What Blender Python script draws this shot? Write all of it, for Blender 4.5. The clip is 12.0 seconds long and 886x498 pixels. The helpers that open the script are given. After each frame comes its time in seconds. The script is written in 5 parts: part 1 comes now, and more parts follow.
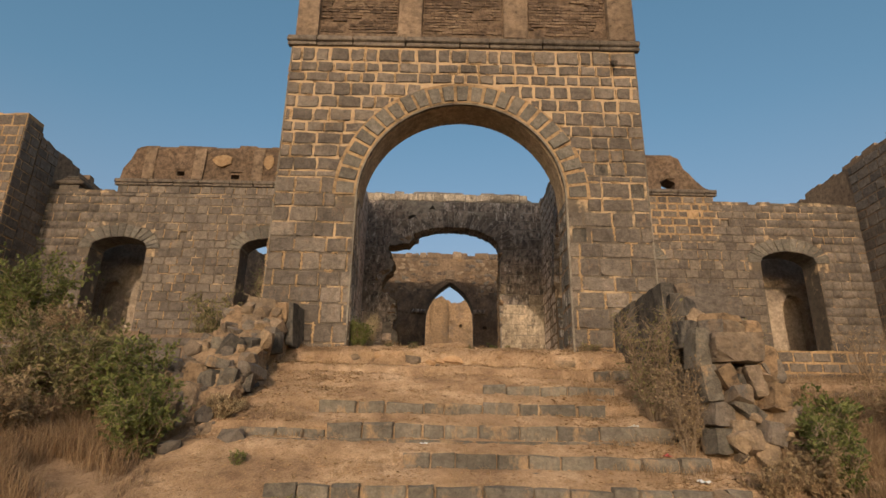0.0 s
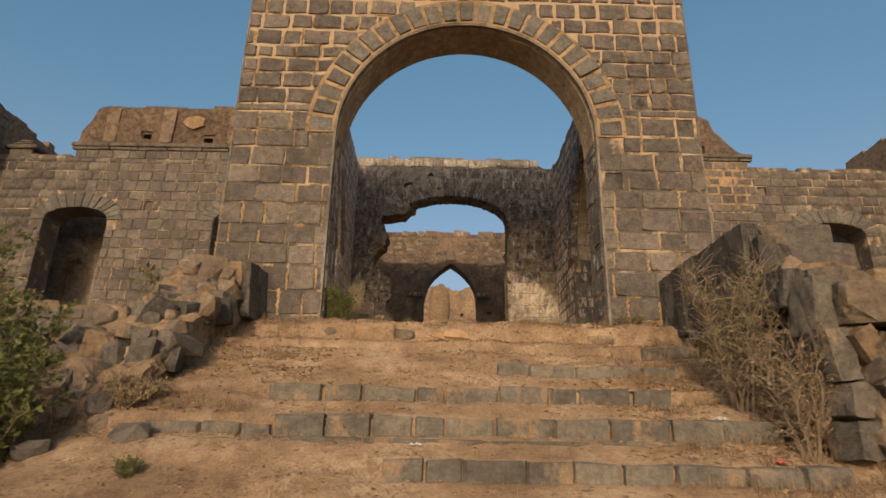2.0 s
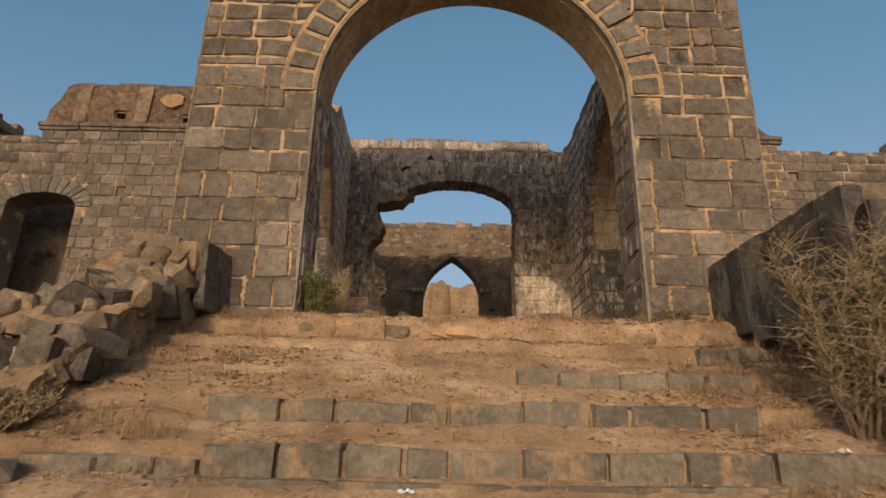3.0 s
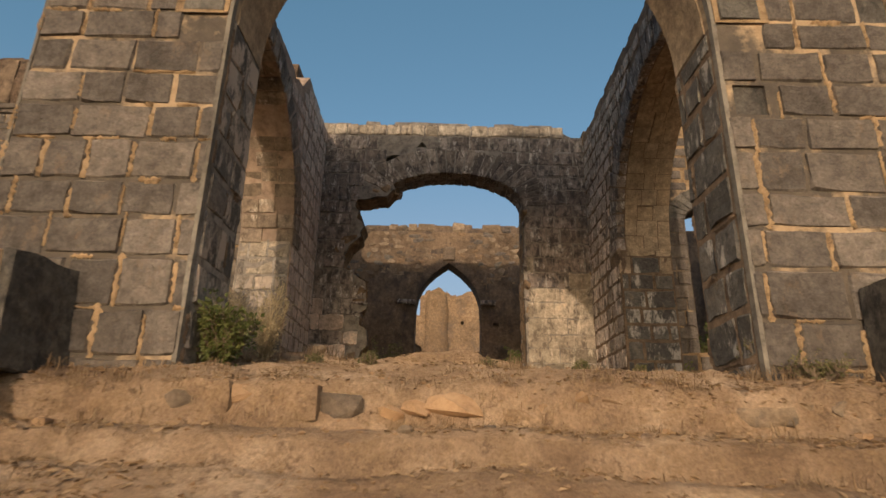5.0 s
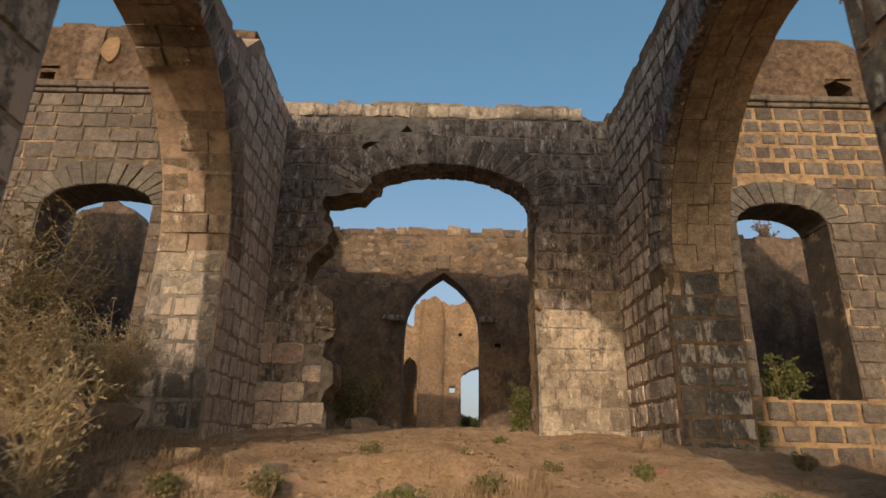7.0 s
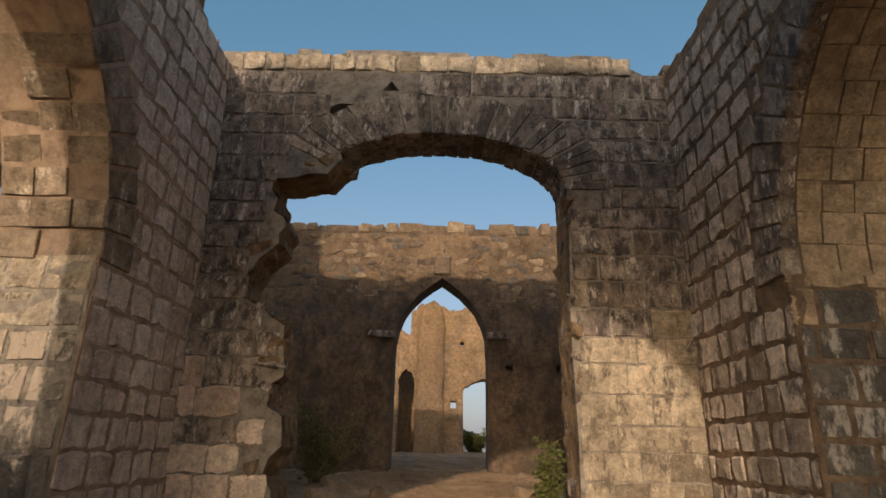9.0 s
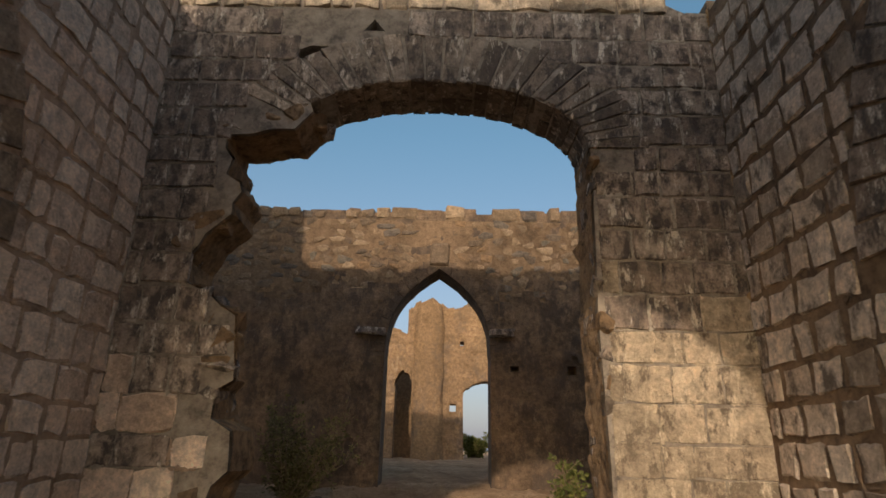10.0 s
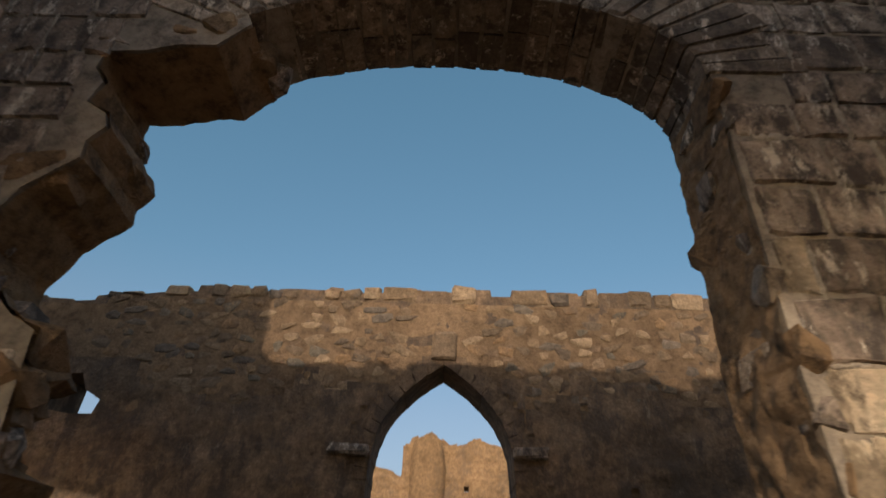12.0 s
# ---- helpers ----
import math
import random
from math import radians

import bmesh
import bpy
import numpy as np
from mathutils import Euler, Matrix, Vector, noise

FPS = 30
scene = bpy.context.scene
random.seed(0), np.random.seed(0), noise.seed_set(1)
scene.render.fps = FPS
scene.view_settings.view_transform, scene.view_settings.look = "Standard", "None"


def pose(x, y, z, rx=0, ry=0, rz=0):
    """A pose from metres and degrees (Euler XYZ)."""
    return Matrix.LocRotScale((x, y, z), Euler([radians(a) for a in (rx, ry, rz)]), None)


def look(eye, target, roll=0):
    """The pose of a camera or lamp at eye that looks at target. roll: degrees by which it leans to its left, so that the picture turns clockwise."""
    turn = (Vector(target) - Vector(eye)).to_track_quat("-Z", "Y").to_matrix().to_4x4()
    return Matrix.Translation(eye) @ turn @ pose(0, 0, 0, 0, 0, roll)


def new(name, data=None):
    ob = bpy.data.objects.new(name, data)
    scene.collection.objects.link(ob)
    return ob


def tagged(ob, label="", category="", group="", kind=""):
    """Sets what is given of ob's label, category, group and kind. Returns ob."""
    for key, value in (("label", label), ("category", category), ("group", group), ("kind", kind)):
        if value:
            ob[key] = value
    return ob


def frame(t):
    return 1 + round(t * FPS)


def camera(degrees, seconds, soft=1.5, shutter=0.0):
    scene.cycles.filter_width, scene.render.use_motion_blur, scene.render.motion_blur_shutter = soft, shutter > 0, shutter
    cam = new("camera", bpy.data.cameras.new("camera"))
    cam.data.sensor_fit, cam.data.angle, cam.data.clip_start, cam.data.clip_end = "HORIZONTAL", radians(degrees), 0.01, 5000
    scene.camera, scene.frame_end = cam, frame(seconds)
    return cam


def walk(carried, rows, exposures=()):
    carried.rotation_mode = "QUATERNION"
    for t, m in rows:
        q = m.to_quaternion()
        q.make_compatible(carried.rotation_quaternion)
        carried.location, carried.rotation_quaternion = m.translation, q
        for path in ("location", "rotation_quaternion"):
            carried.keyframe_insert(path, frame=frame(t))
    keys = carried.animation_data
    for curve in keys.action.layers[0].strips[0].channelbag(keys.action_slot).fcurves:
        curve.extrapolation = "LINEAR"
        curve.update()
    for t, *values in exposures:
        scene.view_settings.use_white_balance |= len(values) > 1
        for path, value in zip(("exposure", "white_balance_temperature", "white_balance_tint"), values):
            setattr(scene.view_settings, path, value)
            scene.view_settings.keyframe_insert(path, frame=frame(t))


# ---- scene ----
cam = camera(74.3, 12.0, soft=1.5, shutter=0.35)
METRES, EYE, TILT, LEAN, TURN = 13.0, 1.5, 0.0, 0.0, 0.1
ROWS = [
    (0.0, 0.0, 0.0, 0.0, -0.38, 18.77, -1.11),
    (0.5, -0.002, 0.0272, -0.0002, -0.4, 18.58, -1.17),
    (1.0, -0.0043, 0.0648, 0.0016, -0.38, 18.38, -1.12),
    (1.5, -0.0014, 0.1046, 0.0024, -0.34, 18.22, -1.06),
    (2.0, 0.0008, 0.1435, 0.0035, -0.36, 18.35, -1.06),
    (2.5, -0.0003, 0.1915, 0.0099, -0.39, 18.21, -1.18),
    (4.5, 0.0021, 0.348, 0.0562, -0.34, 18.6, -1.02),
    (5.0, 0.008, 0.3909, 0.0728, -0.37, 18.65, -1.06),
    (5.5, 0.0107, 0.4305, 0.0844, -0.41, 18.69, -1.18),
    (6.0, 0.0138, 0.4668, 0.1003, -0.37, 18.82, -1.07),
    (6.5, 0.0193, 0.5009, 0.1169, -0.41, 18.89, -1.1),
    (7.0, 0.0195, 0.539, 0.1314, -0.39, 18.91, -1.21),
    (9.0, 0.0217, 0.7019, 0.1894, -0.29, 18.81, -1.11),
    (9.5, 0.0236, 0.7441, 0.1972, -0.27, 18.82, -1.14),
    (10.0, 0.0255, 0.7888, 0.2012, -0.27, 18.88, -1.12),
    (10.5, 0.0264, 0.8291, 0.2028, -0.36, 19.68, -1.13),
    (11.0, 0.0247, 0.8732, 0.2037, -0.39, 21.7, -1.29),
    (11.5, 0.0229, 0.9108, 0.2049, -0.44, 26.34, -1.3),
    (12.0, 0.0194, 0.9649, 0.2049, -0.58, 33.11, -1.43),
]
walk(cam, [(t, pose(0, 0, EYE, TILT, LEAN, TURN) @ pose(METRES * x, METRES * y, METRES * z, 90 + pitch, roll, yaw)) for t, x, y, z, yaw, pitch, roll in ROWS], [(0.0, 0.0), (5.5, 0.02), (7.0, 0.1), (9.5, 0.15), (12.0, 0.12)])

# ---- light: late low sun from behind the walker, clear hazy sky ----
SUN_WAY = Vector((0.147, 1.0, -0.267)).normalized()
sun = new("sun", bpy.data.lights.new("sun", "SUN"))
sun.data.energy, sun.data.angle, sun.data.color = 1.85, radians(0.8), (1.0, 0.825, 0.65)
sun.matrix_world = look((0, -30, 40), Vector((0, -30, 40)) + SUN_WAY)
world = bpy.data.worlds.new("world")
scene.world = world
world.use_nodes = True
wn = world.node_tree
sky = wn.nodes.new("ShaderNodeTexSky")
sky.sky_type, sky.sun_disc = "NISHITA", False
sky.sun_elevation, sky.sun_rotation = math.asin(-SUN_WAY.z), radians(188.4)
sky.dust_density, sky.air_density, sky.ozone_density = 2.2, 1.0, 1.2
haze = wn.nodes.new("ShaderNodeMix")
haze.data_type = "RGBA"
sky_way = wn.nodes.new("ShaderNodeTexCoord")
sky_up = wn.nodes.new("ShaderNodeSeparateXYZ")
wn.links.new(sky_way.outputs["Generated"], sky_up.inputs[0])
thick = wn.nodes.new("ShaderNodeMapRange")
thick.inputs[1].default_value, thick.inputs[2].default_value, thick.inputs[3].default_value, thick.inputs[4].default_value = 0.05, 0.5, 0.62, 0.28
wn.links.new(sky_up.outputs["Z"], thick.inputs[0])
away = wn.nodes.new("ShaderNodeMapRange")
away.inputs[1].default_value, away.inputs[2].default_value = -0.3, 0.4
away.inputs[3].default_value = 0.12
wn.links.new(sky_up.outputs["Y"], away.inputs[0])
share = wn.nodes.new("ShaderNodeMath")
share.operation = "MULTIPLY"
wn.links.new(thick.outputs[0], share.inputs[0])
wn.links.new(away.outputs[0], share.inputs[1])
wn.links.new(share.outputs[0], haze.inputs[0])
tint = wn.nodes.new("ShaderNodeValToRGB")
tint.color_ramp.elements[0].position, tint.color_ramp.elements[0].color = 0.06, (2.1, 2.1, 2.75, 1)
tint.color_ramp.elements.new(0.3).color = (1.4, 1.95, 2.68, 1)
tint.color_ramp.elements[2].position, tint.color_ramp.elements[2].color = 0.5, (0.3, 1.78, 2.6, 1)
wn.links.new(sky_up.outputs["Z"], tint.inputs[0])
wn.links.new(tint.outputs[0], haze.inputs[7])
wn.links.new(sky.outputs[0], haze.inputs[6])
wn.links.new(haze.outputs[2], wn.nodes["Background"].inputs[0])
wn.nodes["Background"].inputs[1].default_value = 0.157


# ---- materials ----
def nodes_of(name, rough=0.9):
    m = bpy.data.materials.new(name)
    m.use_nodes = True
    b = m.node_tree.nodes["Principled BSDF"]
    b.inputs["Roughness"].default_value = rough
    b.inputs["Specular IOR Level"].default_value = 0.2
    b.inputs["Diffuse Roughness"].default_value = 0.25
    return m, m.node_tree, b


def noise_node(nt, scale, detail=6.0, rough=0.6, stretch=None):
    co = nt.nodes.new("ShaderNodeNewGeometry")
    n = nt.nodes.new("ShaderNodeTexNoise")
    n.inputs["Scale"].default_value, n.inputs["Detail"].default_value, n.inputs["Roughness"].default_value = scale, detail, rough
    if stretch:
        mp = nt.nodes.new("ShaderNodeMapping")
        mp.inputs["Scale"].default_value = stretch
        nt.links.new(co.outputs["Position"], mp.inputs["Vector"])
        nt.links.new(mp.outputs[0], n.inputs["Vector"])
    else:
        nt.links.new(co.outputs["Position"], n.inputs["Vector"])
    return n.outputs["Fac"]


def ramp(nt, fac, stops):
    r = nt.nodes.new("ShaderNodeValToRGB")
    while len(r.color_ramp.elements) < len(stops):
        r.color_ramp.elements.new(0.5)
    for e, (p, c) in zip(r.color_ramp.elements, stops):
        e.position, e.color = p, (*c, 1) if len(c) == 3 else c
    nt.links.new(fac, r.inputs[0])
    return r.outputs["Color"]


def grey(v):
    return (v, v, v)


def mix(nt, fac, a, b, kind="MIX"):
    m = nt.nodes.new("ShaderNodeMix")
    m.data_type, m.blend_type = "RGBA", kind
    for socket, value in ((m.inputs[0], fac), (m.inputs[6], a), (m.inputs[7], b)):
        if isinstance(value, (int, float)):
            socket.default_value = value
        elif isinstance(value, tuple):
            socket.default_value = (*value, 1)
        else:
            nt.links.new(value, socket)
    return m.outputs[2]


def chance(nt):
    """A random number for each piece, whether an object of its own or an island of a joined mesh."""
    o, g = nt.nodes.new("ShaderNodeObjectInfo"), nt.nodes.new("ShaderNodeNewGeometry")
    a = nt.nodes.new("ShaderNodeMath")
    a.operation = "ADD"
    nt.links.new(o.outputs["Random"], a.inputs[0])
    nt.links.new(g.outputs["Random Per Island"], a.inputs[1])
    f = nt.nodes.new("ShaderNodeMath")
    f.operation = "FRACT"
    nt.links.new(a.outputs[0], f.inputs[0])
    return f.outputs[0]


def relief(nt, b, parts, distance=0.02):
    """Bump from (fac, strength) parts, chained."""
    last = None
    for fac, strength in parts:
        n = nt.nodes.new("ShaderNodeBump")
        n.inputs["Strength"].default_value, n.inputs["Distance"].default_value = strength, distance
        nt.links.new(fac, n.inputs["Height"])
        if last:
            nt.links.new(last, n.inputs["Normal"])
        last = n.outputs[0]
    nt.links.new(last, b.inputs["Normal"])


def stone_material(name, dark, mid, pale, stain=None, stain_at=(0.55, 0.68), second=None, second_at=(0.58, 0.7), spread=0.45, stain_scale=5.0, mid_at=0.5):
    """Dressed stone: a tone for each block, grain, blotches, and up to two kinds of stain with shapes of their own."""
    m, nt, b = nodes_of(name)
    tone = ramp(nt, chance(nt), [(0.0, dark), (mid_at, mid), (1.0, pale)])
    big = ramp(nt, noise_node(nt, 1.3, 5), [(0.25, grey(1 - spread)), (0.75, grey(1 + spread * 0.5))])
    col = mix(nt, 1.0, tone, big, "MULTIPLY")
    fine = ramp(nt, noise_node(nt, 11, 10, 0.72), [(0.32, grey(0.58)), (0.68, grey(1.3))])
    col = mix(nt, 1.0, col, fine, "MULTIPLY")
    col = mix(nt, 1.0, col, ramp(nt, noise_node(nt, 47, 6, 0.7), [(0.32, grey(0.78)), (0.68, grey(1.18))]), "MULTIPLY")
    if stain:
        col = mix(nt, ramp(nt, noise_node(nt, stain_scale, 10, 0.74, (1, 1, 0.6)), [(stain_at[0], grey(0)), (stain_at[1], grey(1))]), col, stain)
    if second:
        col = mix(nt, ramp(nt, noise_node(nt, stain_scale * 0.8, 11, 0.78, (1.5, 1.5, 0.6)), [(second_at[0], grey(0)), (second_at[1], grey(1))]), col, second)
    nt.links.new(col, b.inputs["Base Color"])
    relief(nt, b, [(noise_node(nt, 6, 10, 0.66), 0.9), (noise_node(nt, 26, 8, 0.7), 0.5)], 0.05)
    return m


def mortar_material(name, a, c, dirt, coarse=0.6):
    m, nt, b = nodes_of(name, 0.97)
    col = ramp(nt, noise_node(nt, 8, 10, 0.75), [(0.36, dirt), (0.5, a), (0.66, c)])
    col = mix(nt, 1.0, col, ramp(nt, noise_node(nt, 0.9, 5), [(0.3, grey(0.6)), (0.7, grey(1.15))]), "MULTIPLY")
    nt.links.new(col, b.inputs["Base Color"])
    relief(nt, b, [(noise_node(nt, 18, 8, 0.7), coarse), (noise_node(nt, 90, 4), 0.4)], 0.03)
    return m


BASALT = stone_material("basalt", (0.15, 0.121, 0.096), (0.202, 0.162, 0.128), (0.26, 0.206, 0.158), (0.28, 0.185, 0.115), (0.57, 0.74), spread=0.35)
BASALT_RING = stone_material("basalt_ring", (0.165, 0.142, 0.114), (0.20, 0.172, 0.138), (0.24, 0.205, 0.162), spread=0.3)
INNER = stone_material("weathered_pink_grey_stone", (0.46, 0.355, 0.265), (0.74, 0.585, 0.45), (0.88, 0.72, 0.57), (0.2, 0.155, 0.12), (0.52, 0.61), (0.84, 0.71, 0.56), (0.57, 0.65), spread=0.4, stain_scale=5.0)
# paler copy of INNER for the left porch wall: bounced light put into the colour
BOUNCE_LIT_INNER = stone_material("weathered_pink_stone_with_bounce_light", (0.68, 0.5, 0.375), (0.84, 0.645, 0.495), (0.92, 0.74, 0.58), (0.5, 0.37, 0.275), (0.62, 0.74), (0.86, 0.7, 0.55), (0.56, 0.66), spread=0.25, stain_scale=4.0)
STREAKED = stone_material("soot_black_lime_streaked_stone", (0.34, 0.262, 0.205), (0.46, 0.36, 0.285), (0.58, 0.465, 0.37), (0.12, 0.098, 0.083), (0.46, 0.58), (0.76, 0.67, 0.56), (0.55, 0.615), spread=0.4, stain_scale=8.0)
BROWN_VAULT = stone_material("brown_vault_stone_with_lime_flakes", (0.32, 0.235, 0.158), (0.44, 0.325, 0.222), (0.58, 0.445, 0.32), (0.17, 0.122, 0.085), (0.5, 0.62), (0.8, 0.67, 0.52), (0.57, 0.63), spread=0.4, stain_scale=3.6)
# limewashed stone, its tone also raised for sunlight on the porch back wall
PALE = stone_material("limewashed_stone_paled_for_sun", (0.32, 0.252, 0.176), (0.54, 0.425, 0.303), (0.65, 0.522, 0.373), (0.2, 0.155, 0.113), (0.53, 0.61), (0.78, 0.655, 0.485), (0.55, 0.63), spread=0.4, stain_scale=7.0, mid_at=0.2)
SOOTED = stone_material("sooted_wedge_stone", (0.2, 0.155, 0.12), (0.36, 0.28, 0.212), (0.6, 0.475, 0.36), (0.12, 0.095, 0.077), (0.48, 0.58), (0.74, 0.63, 0.51), (0.55, 0.62), spread=0.45, stain_scale=9.0)
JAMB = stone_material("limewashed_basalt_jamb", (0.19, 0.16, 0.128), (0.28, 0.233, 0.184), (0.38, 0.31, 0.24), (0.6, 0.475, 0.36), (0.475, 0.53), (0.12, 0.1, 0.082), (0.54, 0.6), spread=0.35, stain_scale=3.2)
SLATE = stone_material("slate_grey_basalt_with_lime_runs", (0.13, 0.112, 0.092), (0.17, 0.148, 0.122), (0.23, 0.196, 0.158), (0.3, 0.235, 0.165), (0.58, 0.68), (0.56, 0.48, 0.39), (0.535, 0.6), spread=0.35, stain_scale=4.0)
# darker, blotched copy of BASALT: shade on the stair walls put into the colour
SHADED_BASALT = stone_material("basalt_darkened_as_shade", (0.12, 0.1, 0.08), (0.16, 0.135, 0.106), (0.21, 0.175, 0.135), (0.055, 0.047, 0.04), (0.48, 0.6), (0.27, 0.22, 0.17), (0.6, 0.7), spread=0.4, stain_scale=4.0)
RUBBLE = stone_material("rubble_stone", (0.22, 0.16, 0.11), (0.32, 0.225, 0.145), (0.42, 0.29, 0.175), (0.14, 0.12, 0.1), (0.54, 0.68))
TAN = stone_material("tan_rubble", (0.2, 0.15, 0.108), (0.34, 0.235, 0.145), (0.5, 0.36, 0.23), (0.52, 0.31, 0.14), (0.6, 0.72), spread=0.45)


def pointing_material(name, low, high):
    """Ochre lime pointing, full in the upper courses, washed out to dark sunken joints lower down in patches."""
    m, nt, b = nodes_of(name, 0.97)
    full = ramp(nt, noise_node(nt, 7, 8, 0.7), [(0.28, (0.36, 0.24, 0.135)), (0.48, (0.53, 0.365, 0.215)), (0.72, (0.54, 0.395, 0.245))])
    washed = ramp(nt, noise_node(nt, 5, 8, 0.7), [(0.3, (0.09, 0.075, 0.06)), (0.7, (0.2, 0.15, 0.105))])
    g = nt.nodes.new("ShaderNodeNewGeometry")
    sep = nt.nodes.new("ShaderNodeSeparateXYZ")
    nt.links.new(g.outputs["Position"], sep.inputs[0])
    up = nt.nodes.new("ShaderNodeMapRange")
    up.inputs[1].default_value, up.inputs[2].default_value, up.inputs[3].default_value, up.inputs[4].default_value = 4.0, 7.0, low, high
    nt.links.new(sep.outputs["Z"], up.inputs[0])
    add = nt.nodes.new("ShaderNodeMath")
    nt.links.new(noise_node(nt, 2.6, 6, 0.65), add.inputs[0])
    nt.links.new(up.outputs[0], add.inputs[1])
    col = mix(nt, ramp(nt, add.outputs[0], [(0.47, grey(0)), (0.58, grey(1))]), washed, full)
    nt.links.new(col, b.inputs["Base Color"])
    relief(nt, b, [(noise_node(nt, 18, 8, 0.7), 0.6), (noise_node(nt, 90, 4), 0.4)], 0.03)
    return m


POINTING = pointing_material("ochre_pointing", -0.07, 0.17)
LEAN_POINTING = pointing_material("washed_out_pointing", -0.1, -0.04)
MORTAR = mortar_material("ochre_mortar", (0.45, 0.29, 0.152), (0.57, 0.39, 0.22), (0.22, 0.14, 0.075))
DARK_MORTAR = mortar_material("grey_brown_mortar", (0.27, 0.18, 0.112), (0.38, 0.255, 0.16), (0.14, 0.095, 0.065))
# joints of the left porch wall, lightened to carry bounced light in their colour
BOUNCE_LIT_MORTAR = mortar_material("brown_mortar_with_bounce_light", (0.54, 0.375, 0.26), (0.66, 0.48, 0.34), (0.34, 0.235, 0.165))
WHITE_LIME = mortar_material("white_lime_streak", (0.50, 0.43, 0.35), (0.66, 0.57, 0.46), (0.26, 0.22, 0.18), 0.3)
STEP_STONE = stone_material("earth_stained_basalt", (0.16, 0.135, 0.105), (0.21, 0.175, 0.135), (0.26, 0.215, 0.16), (0.46, 0.29, 0.155), (0.54, 0.68), (0.36, 0.23, 0.125), (0.6, 0.72), spread=0.35, stain_scale=4.0)
LIME = mortar_material("lime_joint", (0.36, 0.30, 0.24), (0.5, 0.42, 0.33), (0.17, 0.14, 0.115), 0.3)
EDGING = mortar_material("pale_lime_edging", (0.27, 0.225, 0.172), (0.34, 0.285, 0.215), (0.17, 0.138, 0.105), 0.4)
PLASTER = mortar_material("weathered_brown_plaster", (0.18, 0.118, 0.075), (0.285, 0.193, 0.124), (0.075, 0.052, 0.037), 1.0)
SOFFIT = stone_material("ochre_soffit_plaster", (0.52, 0.37, 0.225), (0.56, 0.405, 0.25), (0.6, 0.44, 0.28), (0.24, 0.165, 0.105), (0.52, 0.68), (0.15, 0.105, 0.07), (0.62, 0.74), spread=0.35, stain_scale=2.6)
ROOM_PLASTER = stone_material("worn_room_plaster", (0.42, 0.32, 0.235), (0.46, 0.355, 0.26), (0.5, 0.385, 0.285), (0.24, 0.18, 0.135), (0.5, 0.66), (0.58, 0.47, 0.36), (0.6, 0.72), spread=0.45, stain_scale=2.4)
TAN_MORTAR = mortar_material("tan_bedding_mortar", (0.3, 0.198, 0.118), (0.4, 0.27, 0.165), (0.18, 0.12, 0.075), 1.0)
SOOT_PLASTER = stone_material("sooted_hall_plaster", (0.27, 0.183, 0.118), (0.29, 0.197, 0.128), (0.31, 0.21, 0.136), (0.125, 0.093, 0.07), (0.46, 0.6), (0.4, 0.315, 0.23), (0.6, 0.72), spread=0.5, stain_scale=3.4)
PLASTER_PATCH = mortar_material("bare_ochre_plaster", (0.44, 0.28, 0.15), (0.52, 0.345, 0.19), (0.32, 0.195, 0.1), 0.5)
CORNICE = mortar_material("weathered_cornice_stone", (0.19, 0.15, 0.115), (0.26, 0.205, 0.155), (0.10, 0.08, 0.063))
PILASTER = mortar_material("pale_brown_pilaster_plaster", (0.27, 0.185, 0.12), (0.38, 0.265, 0.172), (0.13, 0.09, 0.06), 1.0)
THIN_BRICK = stone_material("worn_thin_brick", (0.13, 0.086, 0.057), (0.2, 0.132, 0.085), (0.29, 0.195, 0.125), (0.07, 0.05, 0.038), (0.56, 0.68), spread=0.4)
OCHRE_WALL = stone_material("ochre_rubble_wall", (0.34, 0.212, 0.115), (0.365, 0.23, 0.125), (0.39, 0.25, 0.14), (0.19, 0.135, 0.095), (0.5, 0.64), (0.5, 0.35, 0.215), (0.58, 0.68), spread=0.35, stain_scale=1.6)


CORE = mortar_material("torn_wall_core", (0.34, 0.22, 0.125), (0.47, 0.315, 0.185), (0.13, 0.092, 0.062), 1.0)


def ground_material():
    m, nt, b = nodes_of("trodden_earth", 0.98)
    b.inputs["Diffuse Roughness"].default_value = 0.9
    col = ramp(nt, noise_node(nt, 1.3, 9, 0.68), [(0.36, (0.28, 0.172, 0.1)), (0.5, (0.49, 0.322, 0.19)), (0.62, (0.63, 0.44, 0.28))])
    straw = ramp(nt, noise_node(nt, 5.0, 11, 0.8), [(0.5, grey(0)), (0.6, grey(1))])
    col = mix(nt, straw, col, (0.42, 0.27, 0.15))
    col = mix(nt, ramp(nt, noise_node(nt, 9.0, 10, 0.8), [(0.54, grey(0)), (0.63, grey(1))]), col, (0.3, 0.188, 0.108))
    col = mix(nt, 1.0, col, ramp(nt, noise_node(nt, 55, 6, 0.75), [(0.3, grey(0.68)), (0.7, grey(1.2))]), "MULTIPLY")
    nt.links.new(col, b.inputs["Base Color"])
    relief(nt, b, [(noise_node(nt, 7, 10, 0.7), 0.9), (noise_node(nt, 45, 6, 0.7), 0.7)], 0.06)
    return m


EARTH = ground_material()


CLOD = mortar_material("earth_clod", (0.52, 0.315, 0.165), (0.62, 0.395, 0.22), (0.36, 0.21, 0.11), 0.6)


